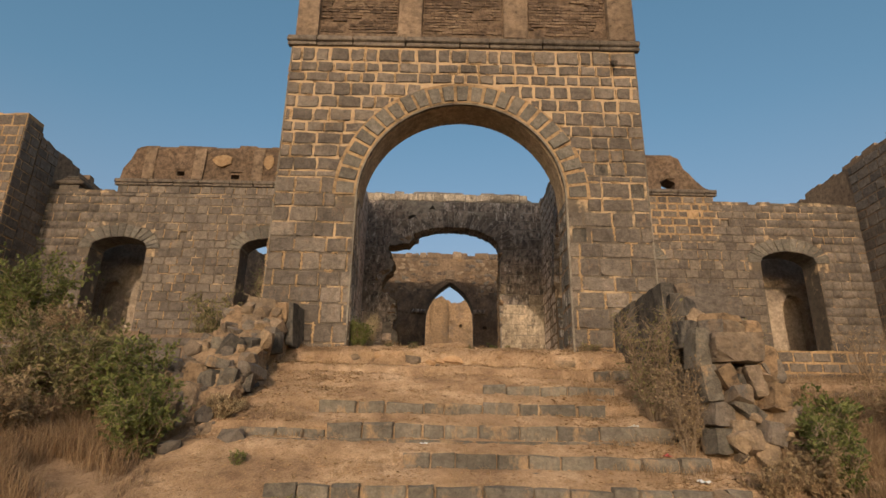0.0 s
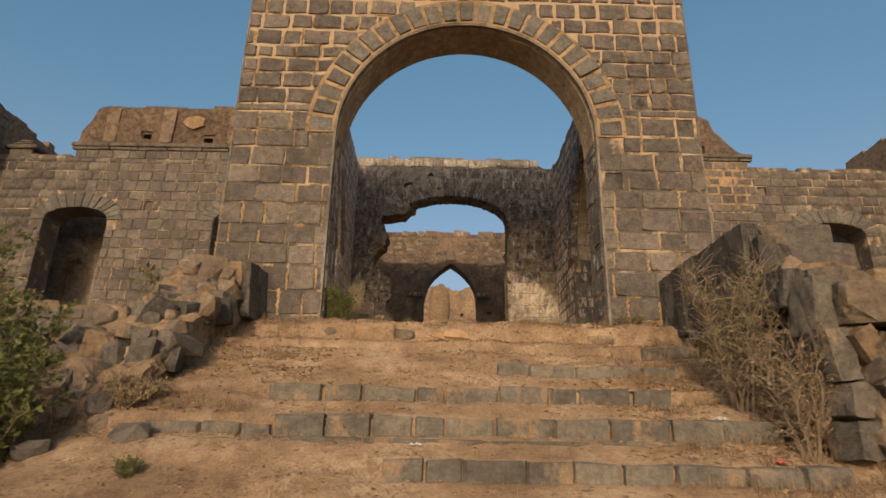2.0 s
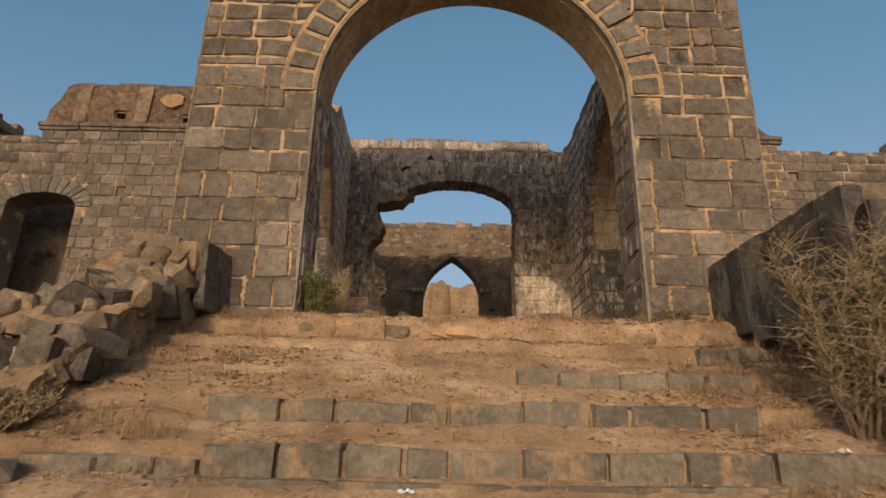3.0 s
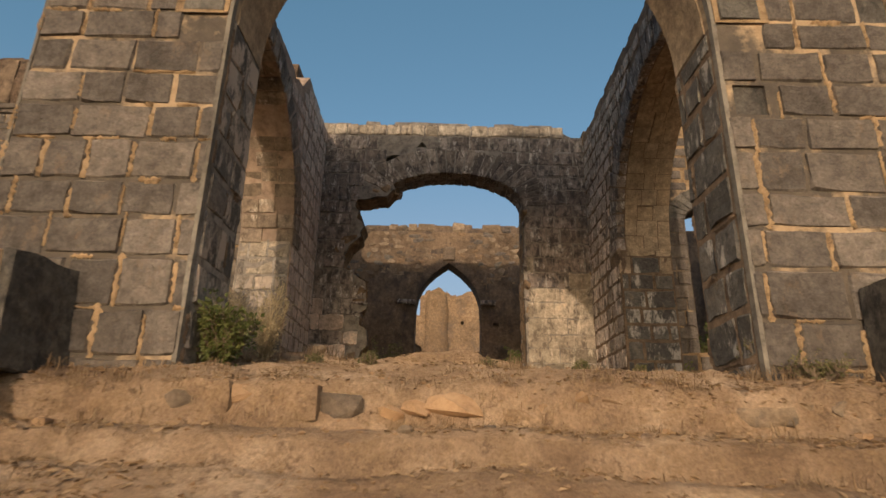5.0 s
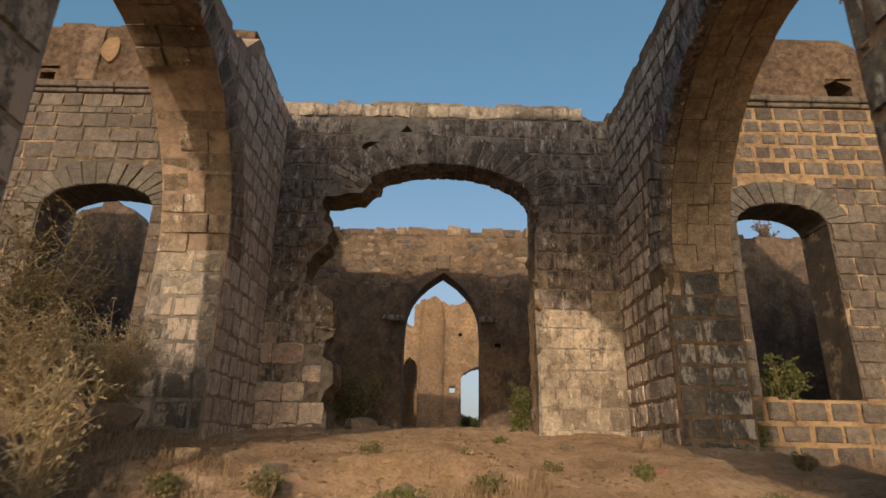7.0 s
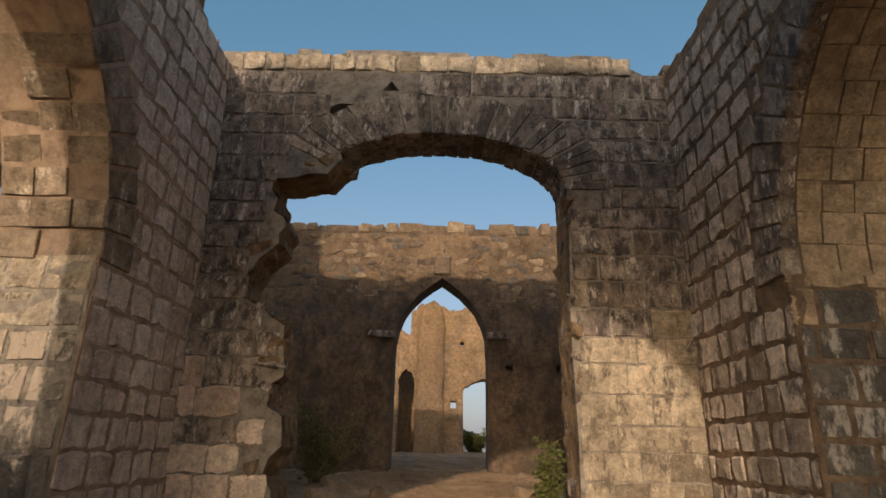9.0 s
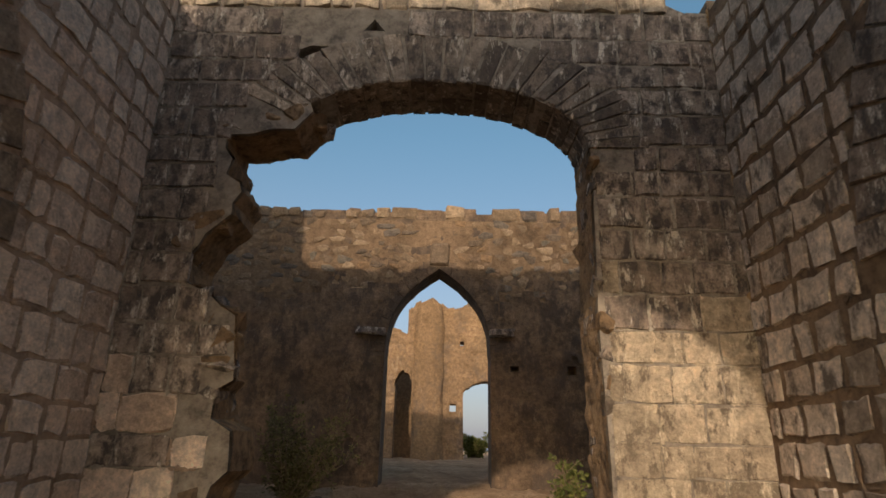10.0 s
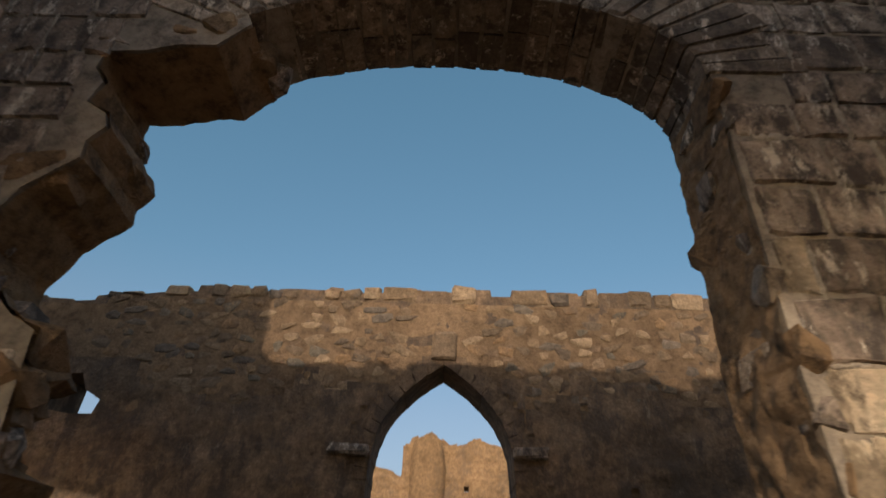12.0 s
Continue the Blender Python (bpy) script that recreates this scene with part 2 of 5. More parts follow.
def leaf_material(name, a, c, shine=0.5, through_light=0.35):
    m, nt, b = nodes_of(name, shine)
    col = ramp(nt, chance(nt), [(0.0, a), (1.0, c)])
    nt.links.new(col, b.inputs["Base Color"])
    t = nt.nodes.new("ShaderNodeBsdfTranslucent")
    nt.links.new(col, t.inputs["Color"])
    x = nt.nodes.new("ShaderNodeMixShader")
    x.inputs[0].default_value = through_light
    nt.links.new(b.outputs[0], x.inputs[1])
    nt.links.new(t.outputs[0], x.inputs[2])
    nt.links.new(x.outputs[0], nt.nodes["Material Output"].inputs[0])
    return m


LEAF = leaf_material("green_leaf", (0.105, 0.118, 0.034), (0.24, 0.245, 0.075))
OLIVE = leaf_material("dusty_olive_leaf", (0.12, 0.11, 0.045), (0.3, 0.26, 0.11), 0.7, 0.35)
DRY = leaf_material("dry_leaf", (0.24, 0.165, 0.09), (0.48, 0.35, 0.2), 0.8, 0.4)
STRAW = leaf_material("dry_grass", (0.27, 0.17, 0.095), (0.5, 0.345, 0.2), 0.8)
# lighter copy of STRAW: sunlight put into the colour of tufts lying in shade
SUNLIT_STRAW = leaf_material("straw_paled_as_sunlit", (0.48, 0.38, 0.22), (0.74, 0.6, 0.38), 0.8, 0.45)
TWIG = leaf_material("dry_twig", (0.17, 0.115, 0.07), (0.36, 0.26, 0.17), 0.9, 0.0)


# ---- mesh helpers ----
def mesh_of(name, verts, faces, mats, smooth=False):
    me = bpy.data.meshes.new(name)
    me.from_pydata(verts, [], faces)
    for m in mats if isinstance(mats, (list, tuple)) else [mats]:
        me.materials.append(m)
    if smooth:
        me.shade_smooth()
    me.update()
    return me


def part(name, bm, material, parent, label=""):
    me = bm
    if isinstance(bm, bmesh.types.BMesh):
        me = bpy.data.meshes.new(name)
        bm.to_mesh(me)
        bm.free()
        me.materials.append(material)
    ob = new(name, me)
    ob.parent = parent
    return tagged(ob, label)


def facing(origin, u, n):
    """The matrix of a wall plane: local x along u, local -y along the outward normal n, local z up."""
    u, n = Vector(u), Vector(n)
    m = Matrix((u, -n, (0, 0, 1))).transposed().to_4x4()
    m.translation = origin
    return m


def box_bm(x0, x1, y0, y1, z0, z1, bevel=0.0, jitter=0.0, rng=None):
    bm = bmesh.new()
    bmesh.ops.create_cube(bm, size=1, matrix=Matrix.Translation(((x0 + x1) / 2, (y0 + y1) / 2, (z0 + z1) / 2)) @ Matrix.Diagonal((x1 - x0, y1 - y0, z1 - z0, 1)))
    if bevel:
        bmesh.ops.bevel(bm, geom=bm.edges[:], offset=bevel, segments=1, affect="EDGES")
    if jitter:
        for v in bm.verts:
            v.co += Vector([rng.uniform(-jitter, jitter) for _ in range(3)])
    return bm


class Opening:
    """A doorway with jambs and an arch: 'round' (an ellipse) or 'pointed'."""

    def __init__(self, cx, half, base, spring, rise, ring=0.3, shape="round"):
        self.cx, self.half, self.base, self.spring, self.rise, self.ring, self.shape = cx, half, base, spring, rise, ring, shape

    def reach(self, z, extra=0.0):
        if z < self.base - 0.01:
            return -1
        if z <= self.spring:
            return self.half
        k = (z - self.spring) / (self.rise + extra)
        if k >= 1:
            return -1
        if self.shape == "pointed":
            return (self.half + extra) * (1 - k ** 2.6)
        return (self.half + extra) * math.sqrt(1 - k * k)

    def arc(self, count=24, extra=0.0):
        pts = []
        for i in range(count + 1):
            a = math.pi * i / count
            if self.shape == "pointed":
                s = -1 if a < math.pi / 2 else 1
                k = 1 - abs(a - math.pi / 2) / (math.pi / 2)
                pts.append((self.cx + s * (self.half + extra) * (1 - k ** 2.6), self.spring + (self.rise + extra) * k))
            else:
                pts.append((self.cx - (self.half + extra) * math.cos(a), self.spring + (self.rise + extra) * math.sin(a)))
        return pts

    def outline(self, rough=0.0, rng=None):
        pts = [(self.cx - self.half, self.base), *self.arc(), (self.cx + self.half, self.base)]
        if rough:
            pts = [(x + rng.uniform(-rough, rough), z + rng.uniform(-rough, rough)) for x, z in pts]
        return pts


def ragged(u0, u1, z, amp, step, rng, slope=0.0):
    """A broken top edge from u0 to u1."""
    out, u = [], u0
    way = 1 if u1 > u0 else -1
    while (u1 - u) * way > 0.02:
        w = rng.uniform(0.6, 1.4) * step
        v = min(u + w, u1) if way > 0 else max(u - w, u1)
        h = z + slope * (u - u0) + rng.uniform(-amp, amp)
        out += [(u, h), (v - 0.015 * way, h + rng.uniform(-0.25, 0.25) * amp)]
        u = v
    return out


def slab(name, m, outline, holes, depth, mats, label, category="wall"):
    """A wall of that thickness behind its face plane, with openings cut through."""
    bm = bmesh.new()
    loops = []
    for loop in [outline, *holes]:
        vs = [bm.verts.new((u, 0, z)) for u, z in loop]
        loops += [bm.edges.new((vs[i], vs[(i + 1) % len(vs)])) for i in range(len(vs))]
    bmesh.ops.triangle_fill(bm, use_beauty=True, use_dissolve=False, edges=loops)
    for f in bm.faces:
        if f.normal.y > 0:
            f.normal_flip()
    made = bmesh.ops.extrude_face_region(bm, geom=bm.faces[:])
    bmesh.ops.translate(bm, vec=(0, depth, 0), verts=[g for g in made["geom"] if isinstance(g, bmesh.types.BMVert)])
    bmesh.ops.recalc_face_normals(bm, faces=bm.faces)
    bm.transform(m)
    me = bpy.data.meshes.new(name)
    bm.to_mesh(me)
    bm.free()
    me.materials.append(mats)
    return tagged(new(name, me), label, category, kind="structure")


def unit_block(rng, aspect, proud, rough, wild):
    """A rough-dressed stone of unit width and height; its border lies behind the joint."""
    bx, bz = (0.012 + proud * 2.2) / max(aspect, 0.6), 0.015 + proud * 2.4
    us = [-0.5, -0.5 + bx, rng.uniform(-0.12, 0.12), 0.5 - bx, 0.5]
    vs = [-0.5, -0.5 + bz, rng.uniform(-0.1, 0.1), 0.5 - bz, 0.5]
    verts, faces = [], []
    for j, v in enumerate(vs):
        for i, u in enumerate(us):
            edge = i in (0, 4) or j in (0, 4)
            corner = i in (0, 4) and j in (0, 4)
            pull = 1 - rng.uniform(0.8, 3.2) * wild if corner else 1.0
            y = 0.004 + 0.3 * proud if edge else -proud + rng.uniform(-rough, rough)
            verts.append((u * pull + rng.uniform(-wild, wild) * 0.8 / max(aspect, 0.7), y, v * pull + rng.uniform(-wild, wild)))
    for j in range(4):
        for i in range(4):
            a = j * 5 + i
            faces.append((a, a + 1, a + 6, a + 5))
    return verts, faces


def block_mesh(verts, faces, mat):
    """Soft face, crisp arris."""
    me = mesh_of("stone_block", verts, faces, mat, True)
    ring = {6, 7, 8, 11, 13, 16, 17, 18}
    for e in me.edges:
        if set(e.vertices) <= ring and 12 not in e.vertices:
            e.use_edge_sharp = True
        elif len(set(e.vertices) & ring) == 1 and 12 not in e.vertices:
            e.use_edge_sharp = True
    return me


POOLS = {}


def pool(kind, mat, proud, rough, wild=0.04):
    if kind not in POOLS:
        rng = random.Random(len(POOLS) + 31)
        POOLS[kind] = {a: [block_mesh(*unit_block(rng, a, proud, rough, wild), mat) for _ in range(9)] for a in (0.8, 1.4, 2.2)}
    return POOLS[kind]


def courses(rng, u0, u1, v0, v1, h, wmin, wmax):
    v, out = v0, []
    while v < v1 - 0.05:
        ch = h * rng.uniform(0.86, 1.16)
        top = v + ch if v + ch < v1 - 0.4 * h else v1
        u = u0 - rng.uniform(0, wmin)
        while u < u1:
            w = rng.uniform(wmin, wmax)
            a, b = max(u, u0), min(u + w, u1)
            if u1 - b < wmin * 0.4:
                b = u1
            if b - a > 0.07:
                out.append((a, b, v, top))
            u = max(u + w, b)
        v = top
    return out


def masonry(wall, m, rects, blocks, gap, rng, openings=(), ring_cover=0.5, top=None, keep=lambda u, v: True, limit=300, lean=0.6, name="stone_block", smear=None):
    """Lays stones on a wall's face, trimmed round its openings; those past the limit are joined."""
    made, rest_v, rest_f, sm_v, sm_f = 0, [], [], [], []
    for a, b, v, t in rects:
        pieces = [(a, b)]
        for o in openings:
            half = max(o.reach(v + (t - v) * k, o.ring * ring_cover) for k in (0.05, 0.5, 0.95))
            if half <= 0:
                continue
            lo, hi, cut = o.cx - half, o.cx + half, []
            for p, q in pieces:
                if q <= lo or p >= hi:
                    cut.append((p, q))
                else:
                    if lo - p > 0.07:
                        cut.append((p, lo))
                    if q - hi > 0.07:
                        cut.append((hi, q))
            pieces = cut
        for p, q in pieces:
            cu, cv = (p + q) / 2, (v + t) / 2
            if not keep(cu, cv) or (top and t > top(cu) + 0.05):
                continue
            g = gap(cu, cv) * rng.uniform(0.6, 1.4) if callable(gap) else gap * rng.uniform(0.6, 1.4)
            w, h = max(q - p - g, 0.05), max(t - v - g, 0.05)
            if smear:
                chance_v, lift, _ = smear
                for side in range(2):
                    if side == 0 and abs(p - a) > 1e-6:
                        continue
                    if rng.random() > (chance_v(cu, cv) if callable(chance_v) else chance_v) * (1.0 if side == 0 else 0.45):
                        continue
                    n, k = 15, len(sm_v)
                    f0, f1 = (rng.uniform(-0.1, 0.25), rng.uniform(0.7, 1.12)) if side == 0 else (rng.uniform(0, 0.5), rng.uniform(0.5, 1.1))
                    wide = rng.uniform(0.006, 0.024)
                    for i in range(n):
                        f = f0 + (f1 - f0) * i / (n - 1)
                        a1, a2 = (wide * rng.uniform(0.1, 1.7) * (0.5 if i in (0, n - 1) else 1) for _ in range(2))
                        if side == 0:
                            c, d = (p - a1, v + (t - v) * f), (p + a2, v + (t - v) * f)
                        else:
                            c, d = (p + (q - p) * f, v + a1), (p + (q - p) * f, v - a2 * 0.8)
                        e = ((c[0] + d[0]) / 2, (c[1] + d[1]) / 2)
                        sm_v += [m @ Vector((c[0], -0.004, c[1])), m @ Vector((e[0], -lift * rng.uniform(0.8, 1.3), e[1])), m @ Vector((d[0], -0.004, d[1]))]
                        if i:
                            b0 = k + i * 3
                            sm_f += [(b0 - 3, b0 - 2, b0 + 1, b0), (b0 - 2, b0 - 1, b0 + 2, b0 + 1)]
            kind = min(blocks, key=lambda k: abs(k - w / h))
            me = rng.choice(blocks[kind])
            place = m @ Matrix.Translation((cu, 0, cv)) @ Matrix.Rotation(radians(rng.uniform(-lean, lean)), 4, "Y") @ Matrix.Diagonal((w, rng.uniform(0.75, 1.3), h, 1))
            if made < limit:
                ob = new(name, me)
                ob.parent, ob.matrix_basis = wall, place
                made += 1
            else:
                k = len(rest_v)
                rest_v += [place @ x.co for x in me.vertices]
                rest_f += [tuple(k + i for i in f.vertices) for f in me.polygons]
                rest_m = me.materials[0]
    if sm_v:
        ob = new("squeezed_mortar", mesh_of("squeezed_mortar", sm_v, sm_f, smear[2], True))
        ob.parent = wall
        tagged(ob, kind="stuff")
    if rest_v:
        ob = new("stonework", mesh_of("stonework", rest_v, rest_f, rest_m, True))
        ob.parent = wall
        tagged(ob, kind="stuff")


def voussoirs(wall, m, o, count, mat, rng, depth=0.5, proud=0.03, gap=0.16, inside=0.015, uneven=0.0, skip=(), thick=None, name="voussoir", split=1):
    """The wedge stones of an arch, through the depth of the wall."""
    inner, outer = o.arc(count * 4, -inside), o.arc(count * 4, thick or o.ring)
    for i in range(count):
        if i in skip:
            continue
        a, b = i * 4 + gap * 2, i * 4 + 4 - gap * 2

        def at(line, k):
            j = min(int(k), len(line) - 2)
            f = k - j
            return Vector((line[j][0] * (1 - f) + line[j + 1][0] * f, line[j][1] * (1 - f) + line[j + 1][1] * f))
        drop, over = rng.uniform(-uneven, uneven), rng.uniform(-0.03, 0.03)
        mid = (at(inner, (a + b) / 2) - Vector((o.cx, o.spring))).normalized()
        ring = [at(inner, a) + mid * drop, at(inner, b) + mid * drop, at(outer, b) + mid * over, at(outer, a) + mid * over]
        centre = sum(ring, Vector((0, 0))) / 4
        p = proud * rng.uniform(0.6, 1.3)
        cuts = [0.0] + sorted(depth * (c + rng.uniform(-0.25, 0.25)) / split for c in range(1, split)) + [depth]
        for c, (y0, y1) in enumerate(zip(cuts, cuts[1:])):
            sag = mid * (rng.uniform(-1, 1) * uneven if c else 0)
            low = [ring[0] + sag, ring[1] + sag, ring[2], ring[3]]
            y1 -= 0.012 if split > 1 and c < split - 1 else 0
            verts = [(q.x, y1, q.y) for q in low] + [(q.x, y0, q.y) for q in low]
            lip = -p if c == 0 else y0
            verts += [((q.x - centre.x) * (0.9 if c == 0 else 1) + centre.x, lip + (rng.uniform(-0.006, 0.006) if c == 0 else 0.001), (q.y - centre.y) * (0.93 if c == 0 else 1) + centre.y) for q in low]
            verts = [(x + rng.uniform(-0.006, 0.006), y, z + rng.uniform(-0.006, 0.006)) for x, y, z in verts]
            faces = [(8, 9, 10, 11), (3, 2, 1, 0)]
            for k in range(4):
                n = (k + 1) % 4
                faces += [(k, n, n + 4, k + 4), (k + 4, n + 4, n + 8, k + 8)]
            ob = new(name, mesh_of(name, [m @ Vector(v) for v in verts], faces, mat))
            ob.parent = wall


def rock_mesh(rng, mat, name="stone", boxy=0.55):
    """A broken angular stone."""
    bm = bmesh.new()
    for _ in range(22):
        p = Vector((rng.uniform(-1, 1), rng.uniform(-1, 1), rng.uniform(-1, 1)))
        k = max(abs(c) for c in p)
        p = (p.normalized() * (1 - boxy) + p / k * boxy) * rng.uniform(0.85, 1.08) * 0.5
        bm.verts.new(p)
    made = bmesh.ops.convex_hull(bm, input=bm.verts[:])
    loose = [v for v in bm.verts if not v.link_faces]
    bmesh.ops.delete(bm, geom=loose, context="VERTS")
    bmesh.ops.recalc_face_normals(bm, faces=bm.faces)
    me = bpy.data.meshes.new(name)
    bm.to_mesh(me)
    bm.free()
    me.materials.append(mat)
    return me


def lerp(a, b, k):
    k = max(0.0, min(1.0, k))
    return a + (b - a) * k


def line(pts, x):
    """A height read from a broken line of (x, z)."""
    if x <= pts[0][0]:
        return pts[0][1]
    for (a, za), (b, zb) in zip(pts, pts[1:]):
        if x <= b:
            return za + (zb - za) * (x - a) / (b - a)
    return pts[-1][1]


# ---- ground: one sheet from the foot of the steps up to the terrace and on to the horizon ----
STEPS = [(2.78, 0.02), (3.22, 0.26), (3.66, 0.50), (4.1, 0.74), (4.55, 0.98), (5.0, 1.22), (5.46, 1.46), (5.9, 1.72), (6.38, 1.96), (6.9, 2.20), (7.45, 2.47), (8.0, 2.72)]
RAMP = [(2.2, -0.12)] + [(y + 0.1, z - 0.03) for y, z in STEPS] + [(8.45, 2.84), (9.1, 2.95), (10.5, 3.08), (14.4, 3.4), (19.2, 3.6), (30, 3.8)]
SLOPE = [(-5, -0.3), (1.5, 0.0), (5, 1.2), (7, 1.85), (8.5, 2.25)]


def step_top(y):
    z = -0.2
    for sy, sz in STEPS:
        if y >= sy:
            z = sz
    return z


def drift(x, y):
    """How far earth has drifted over the steps: deep to the upper left, thin where treads lie bare."""
    n = noise.noise(Vector((x * 0.9, y * 1.1, 3.0)))
    left = lerp(0, 1, (-1.35 - x) / 0.25) * lerp(0, 1, (y - 6.1) / 0.25) * lerp(1, 0, (y - 7.7) / 0.3)
    mid = lerp(0, 1, (0.45 - x) / 0.3) * lerp(0, 1, (y - 6.6) / 0.1) * lerp(1, 0, (y - 7.3) / 0.1)
    low = lerp(0, 1, (-0.38 - x) / 0.15) * lerp(1, 0, (y - 5.7) / 0.1) * lerp(0, 1, (y - 5.15) / 0.1)
    lower = lerp(0, 1, (-1.35 - x) / 0.25) * lerp(1, 0, (y - 5.25) / 0.1)
    top = lerp(0, 1, (1.75 - x) / 0.2) * lerp(0, 1, (y - 7.15) / 0.1) * lerp(1, 0, (y - 7.75) / 0.1)
    right = lerp(0, 1, (x - 2.2) / 0.3)
    return max(left, mid, low, lower, top * 0.8, right) + 0.45 * n - 0.03


def ground_height(x, y):
    wide = Vector((x, y, 0))
    lump = 0.05 * noise.noise(wide * 1.7) + 0.035 * noise.noise(wide * 5.3) + 0.026 * noise.noise(wide * 13) + 0.012 * noise.noise(wide * 23)
    path = line(RAMP, y)
    if 2.5 < y < 8.6:
        here = step_top(y - 0.09)
        nose = max([sy for sy, sz in STEPS if sy <= y - 0.09], default=2.5)
        bare = here - 0.004 + (0.115 if y < 7.4 else 0.02) * lerp(0, 1, (y - nose - 0.12) / 0.3)
        edge = 8.0 + 0.1 * noise.noise(Vector((x * 1.4, 2, 5))) + 0.05 * noise.noise(Vector((x * 5, 2, 5)))
        if y > 7.7:
            worn_gap = math.exp(-((x + 0.02) / 0.24) ** 2)
            bare = lerp(bare, lerp(2.74, 2.86, (y - edge) / 0.5), (y - edge + 0.05) / (0.07 + 0.55 * worn_gap))
        k = lerp(0, 0.72, drift(x, y) * 1.0)
        if y > 7.7:
            k = 0
        path = lerp(bare, path + 0.03, k)
        lump *= 0.5 if y < 7.7 else 0.9
    if y < 8.55:
        side = line(SLOPE, y)
        z = lerp(path, side, (abs(x - 0.25) - 2.5) / 0.4)
    else:
        deep = lerp(2.95, 2.45, (x - 2.0) / 3.0)
        side = line([(8.55, deep), (9.2, deep + 0.05), (13.0, 3.06), (14.3, 3.15), (16, 3.4), (19, 3.55), (60, 3.8)], y)
        out = max(-2.5 - x, x - 3.0)
        z = lerp(path, side, out / 0.8)
        if x < -2.2 and y < 14.4:
            # fallen stones and earth heaped under the left arch
            z += 0.16 * math.exp(-((y - 11) / 1.4) ** 2 - ((x + 2.9) / 0.8) ** 2)
    bank = math.exp(-((y - 9.9 - 0.12 * math.sin(x * 2)) / 0.16) ** 2) * lerp(1, 0, (abs(x + 0.35) - 0.75) / 0.4)
    z += bank * (0.1 + 0.05 * noise.noise(Vector((x * 2.5, 7, 1)))) + lerp(0, 0.06, (y - 9.85) / 0.1) * lerp(1, 0, (y - 11.5) / 2) * lerp(1, 0, (abs(x + 0.35) - 0.9) / 0.3)
    far = max(abs(x) - 60, y - 70, -y - 25, 0)
    return z + lump - min(far * 0.06, 6.0)


def axis(*spans):
    out = []
    for a, b, s in spans:
        n = max(1, round((b - a) / s))
        out += [a + (b - a) * i / n for i in range(n)]
    return out + [spans[-1][1]]


gx = axis((-2500, -300, 440), (-300, -30, 30), (-30, -10, 2), (-10, -3.2, 0.3), (-3.2, 3.7, 0.06), (3.7, 11, 0.3), (11, 30, 2), (30, 300, 30), (300, 2500, 440))
gy = axis((-2500, -300, 440), (-300, -20, 28), (-20, 1.5, 1.2), (1.5, 4.2, 0.15), (4.2, 10.6, 0.05), (10.6, 20, 0.16), (20, 40, 0.8), (40, 300, 26), (300, 2500, 440))
gv = [(x, y, ground_height(x, y)) for y in gy for x in gx]
nx = len(gx)
gf = [(j * nx + i, j * nx + i + 1, (j + 1) * nx + i + 1, (j + 1) * nx + i) for j in range(len(gy) - 1) for i in range(nx - 1)]
ground = tagged(new("ground", mesh_of("ground", gv, gf, EARTH, True)), "dusty orange-brown trodden earth with straw and grit", "ground", kind="structure")

# ---- gate tower front ----
def rough_face(name, m, u0, u1, v0, v1, amp, mat, parent, rng, inside=lambda u, v: True, step=0.09, off=0.03):
    """A worn plaster skin with broken relief over a wall's face."""
    nu, nv = max(2, int((u1 - u0) / step)), max(2, int((v1 - v0) / step))
    ok, verts, faces = {}, [], []
    s = rng.uniform(0, 90)
    for j in range(nv + 1):
        for i in range(nu + 1):
            u, v = u0 + (u1 - u0) * i / nu, v0 + (v1 - v0) * j / nv
            d = amp * (noise.noise(Vector((u * 3, v * 6, s))) + 0.6 * noise.noise(Vector((u * 9, v * 15, s))))
            ok[i, j] = len(verts)
            verts.append(m @ Vector((u, -off - d, v)))
    for j in range(nv):
        for i in range(nu):
            if inside(u0 + (u1 - u0) * (i + 0.5) / nu, v0 + (v1 - v0) * (j + 0.5) / nv):
                faces.append((ok[i, j], ok[i + 1, j], ok[i + 1, j + 1], ok[i, j + 1]))
    ob = new(name, mesh_of(name, verts, faces, mat, True))
    ob.parent = parent
    return ob


R1 = random.Random(11)
FRONT = facing((0, 8.35, 0), (1, 0, 0), (0, -1, 0))
gate_arch = Opening(0.255, 1.63, 2.4, 5.2, 1.66, 0.35)
low_rects, high_rects = courses(R1, -2.65, 3.18, 2.62, 5.6, 0.262, 0.26, 0.5), courses(R1, -2.65, 3.18, 5.6, 7.93, 0.222, 0.2, 0.4)


def lost_stones(spots, *lists):
    """Takes the stones at these spots out of the lists and gives their rectangles."""
    lost = []
    for u, v in spots:
        for rects in lists:
            for r in rects[:]:
                if r[0] <= u < r[1] and r[2] <= v < r[3]:
                    rects.remove(r)
                    c = min(r[1] - r[0], 0.24)
                    lost.append((r[0] + 0.015, r[0] + c - 0.015, r[2] + 0.015, r[3] - 0.015))
                    if r[1] - r[0] > 0.34:
                        rects.append((r[0] + c, r[1], r[2], r[3]))
    return lost


gate_lost = lost_stones([(2.43, 5.72), (3.0, 5.44), (2.05, 4.56)], low_rects, high_rects)
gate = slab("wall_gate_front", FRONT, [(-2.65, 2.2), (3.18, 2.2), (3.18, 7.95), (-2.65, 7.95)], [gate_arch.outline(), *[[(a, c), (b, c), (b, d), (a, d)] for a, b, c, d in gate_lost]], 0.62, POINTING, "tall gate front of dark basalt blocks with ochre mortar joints")
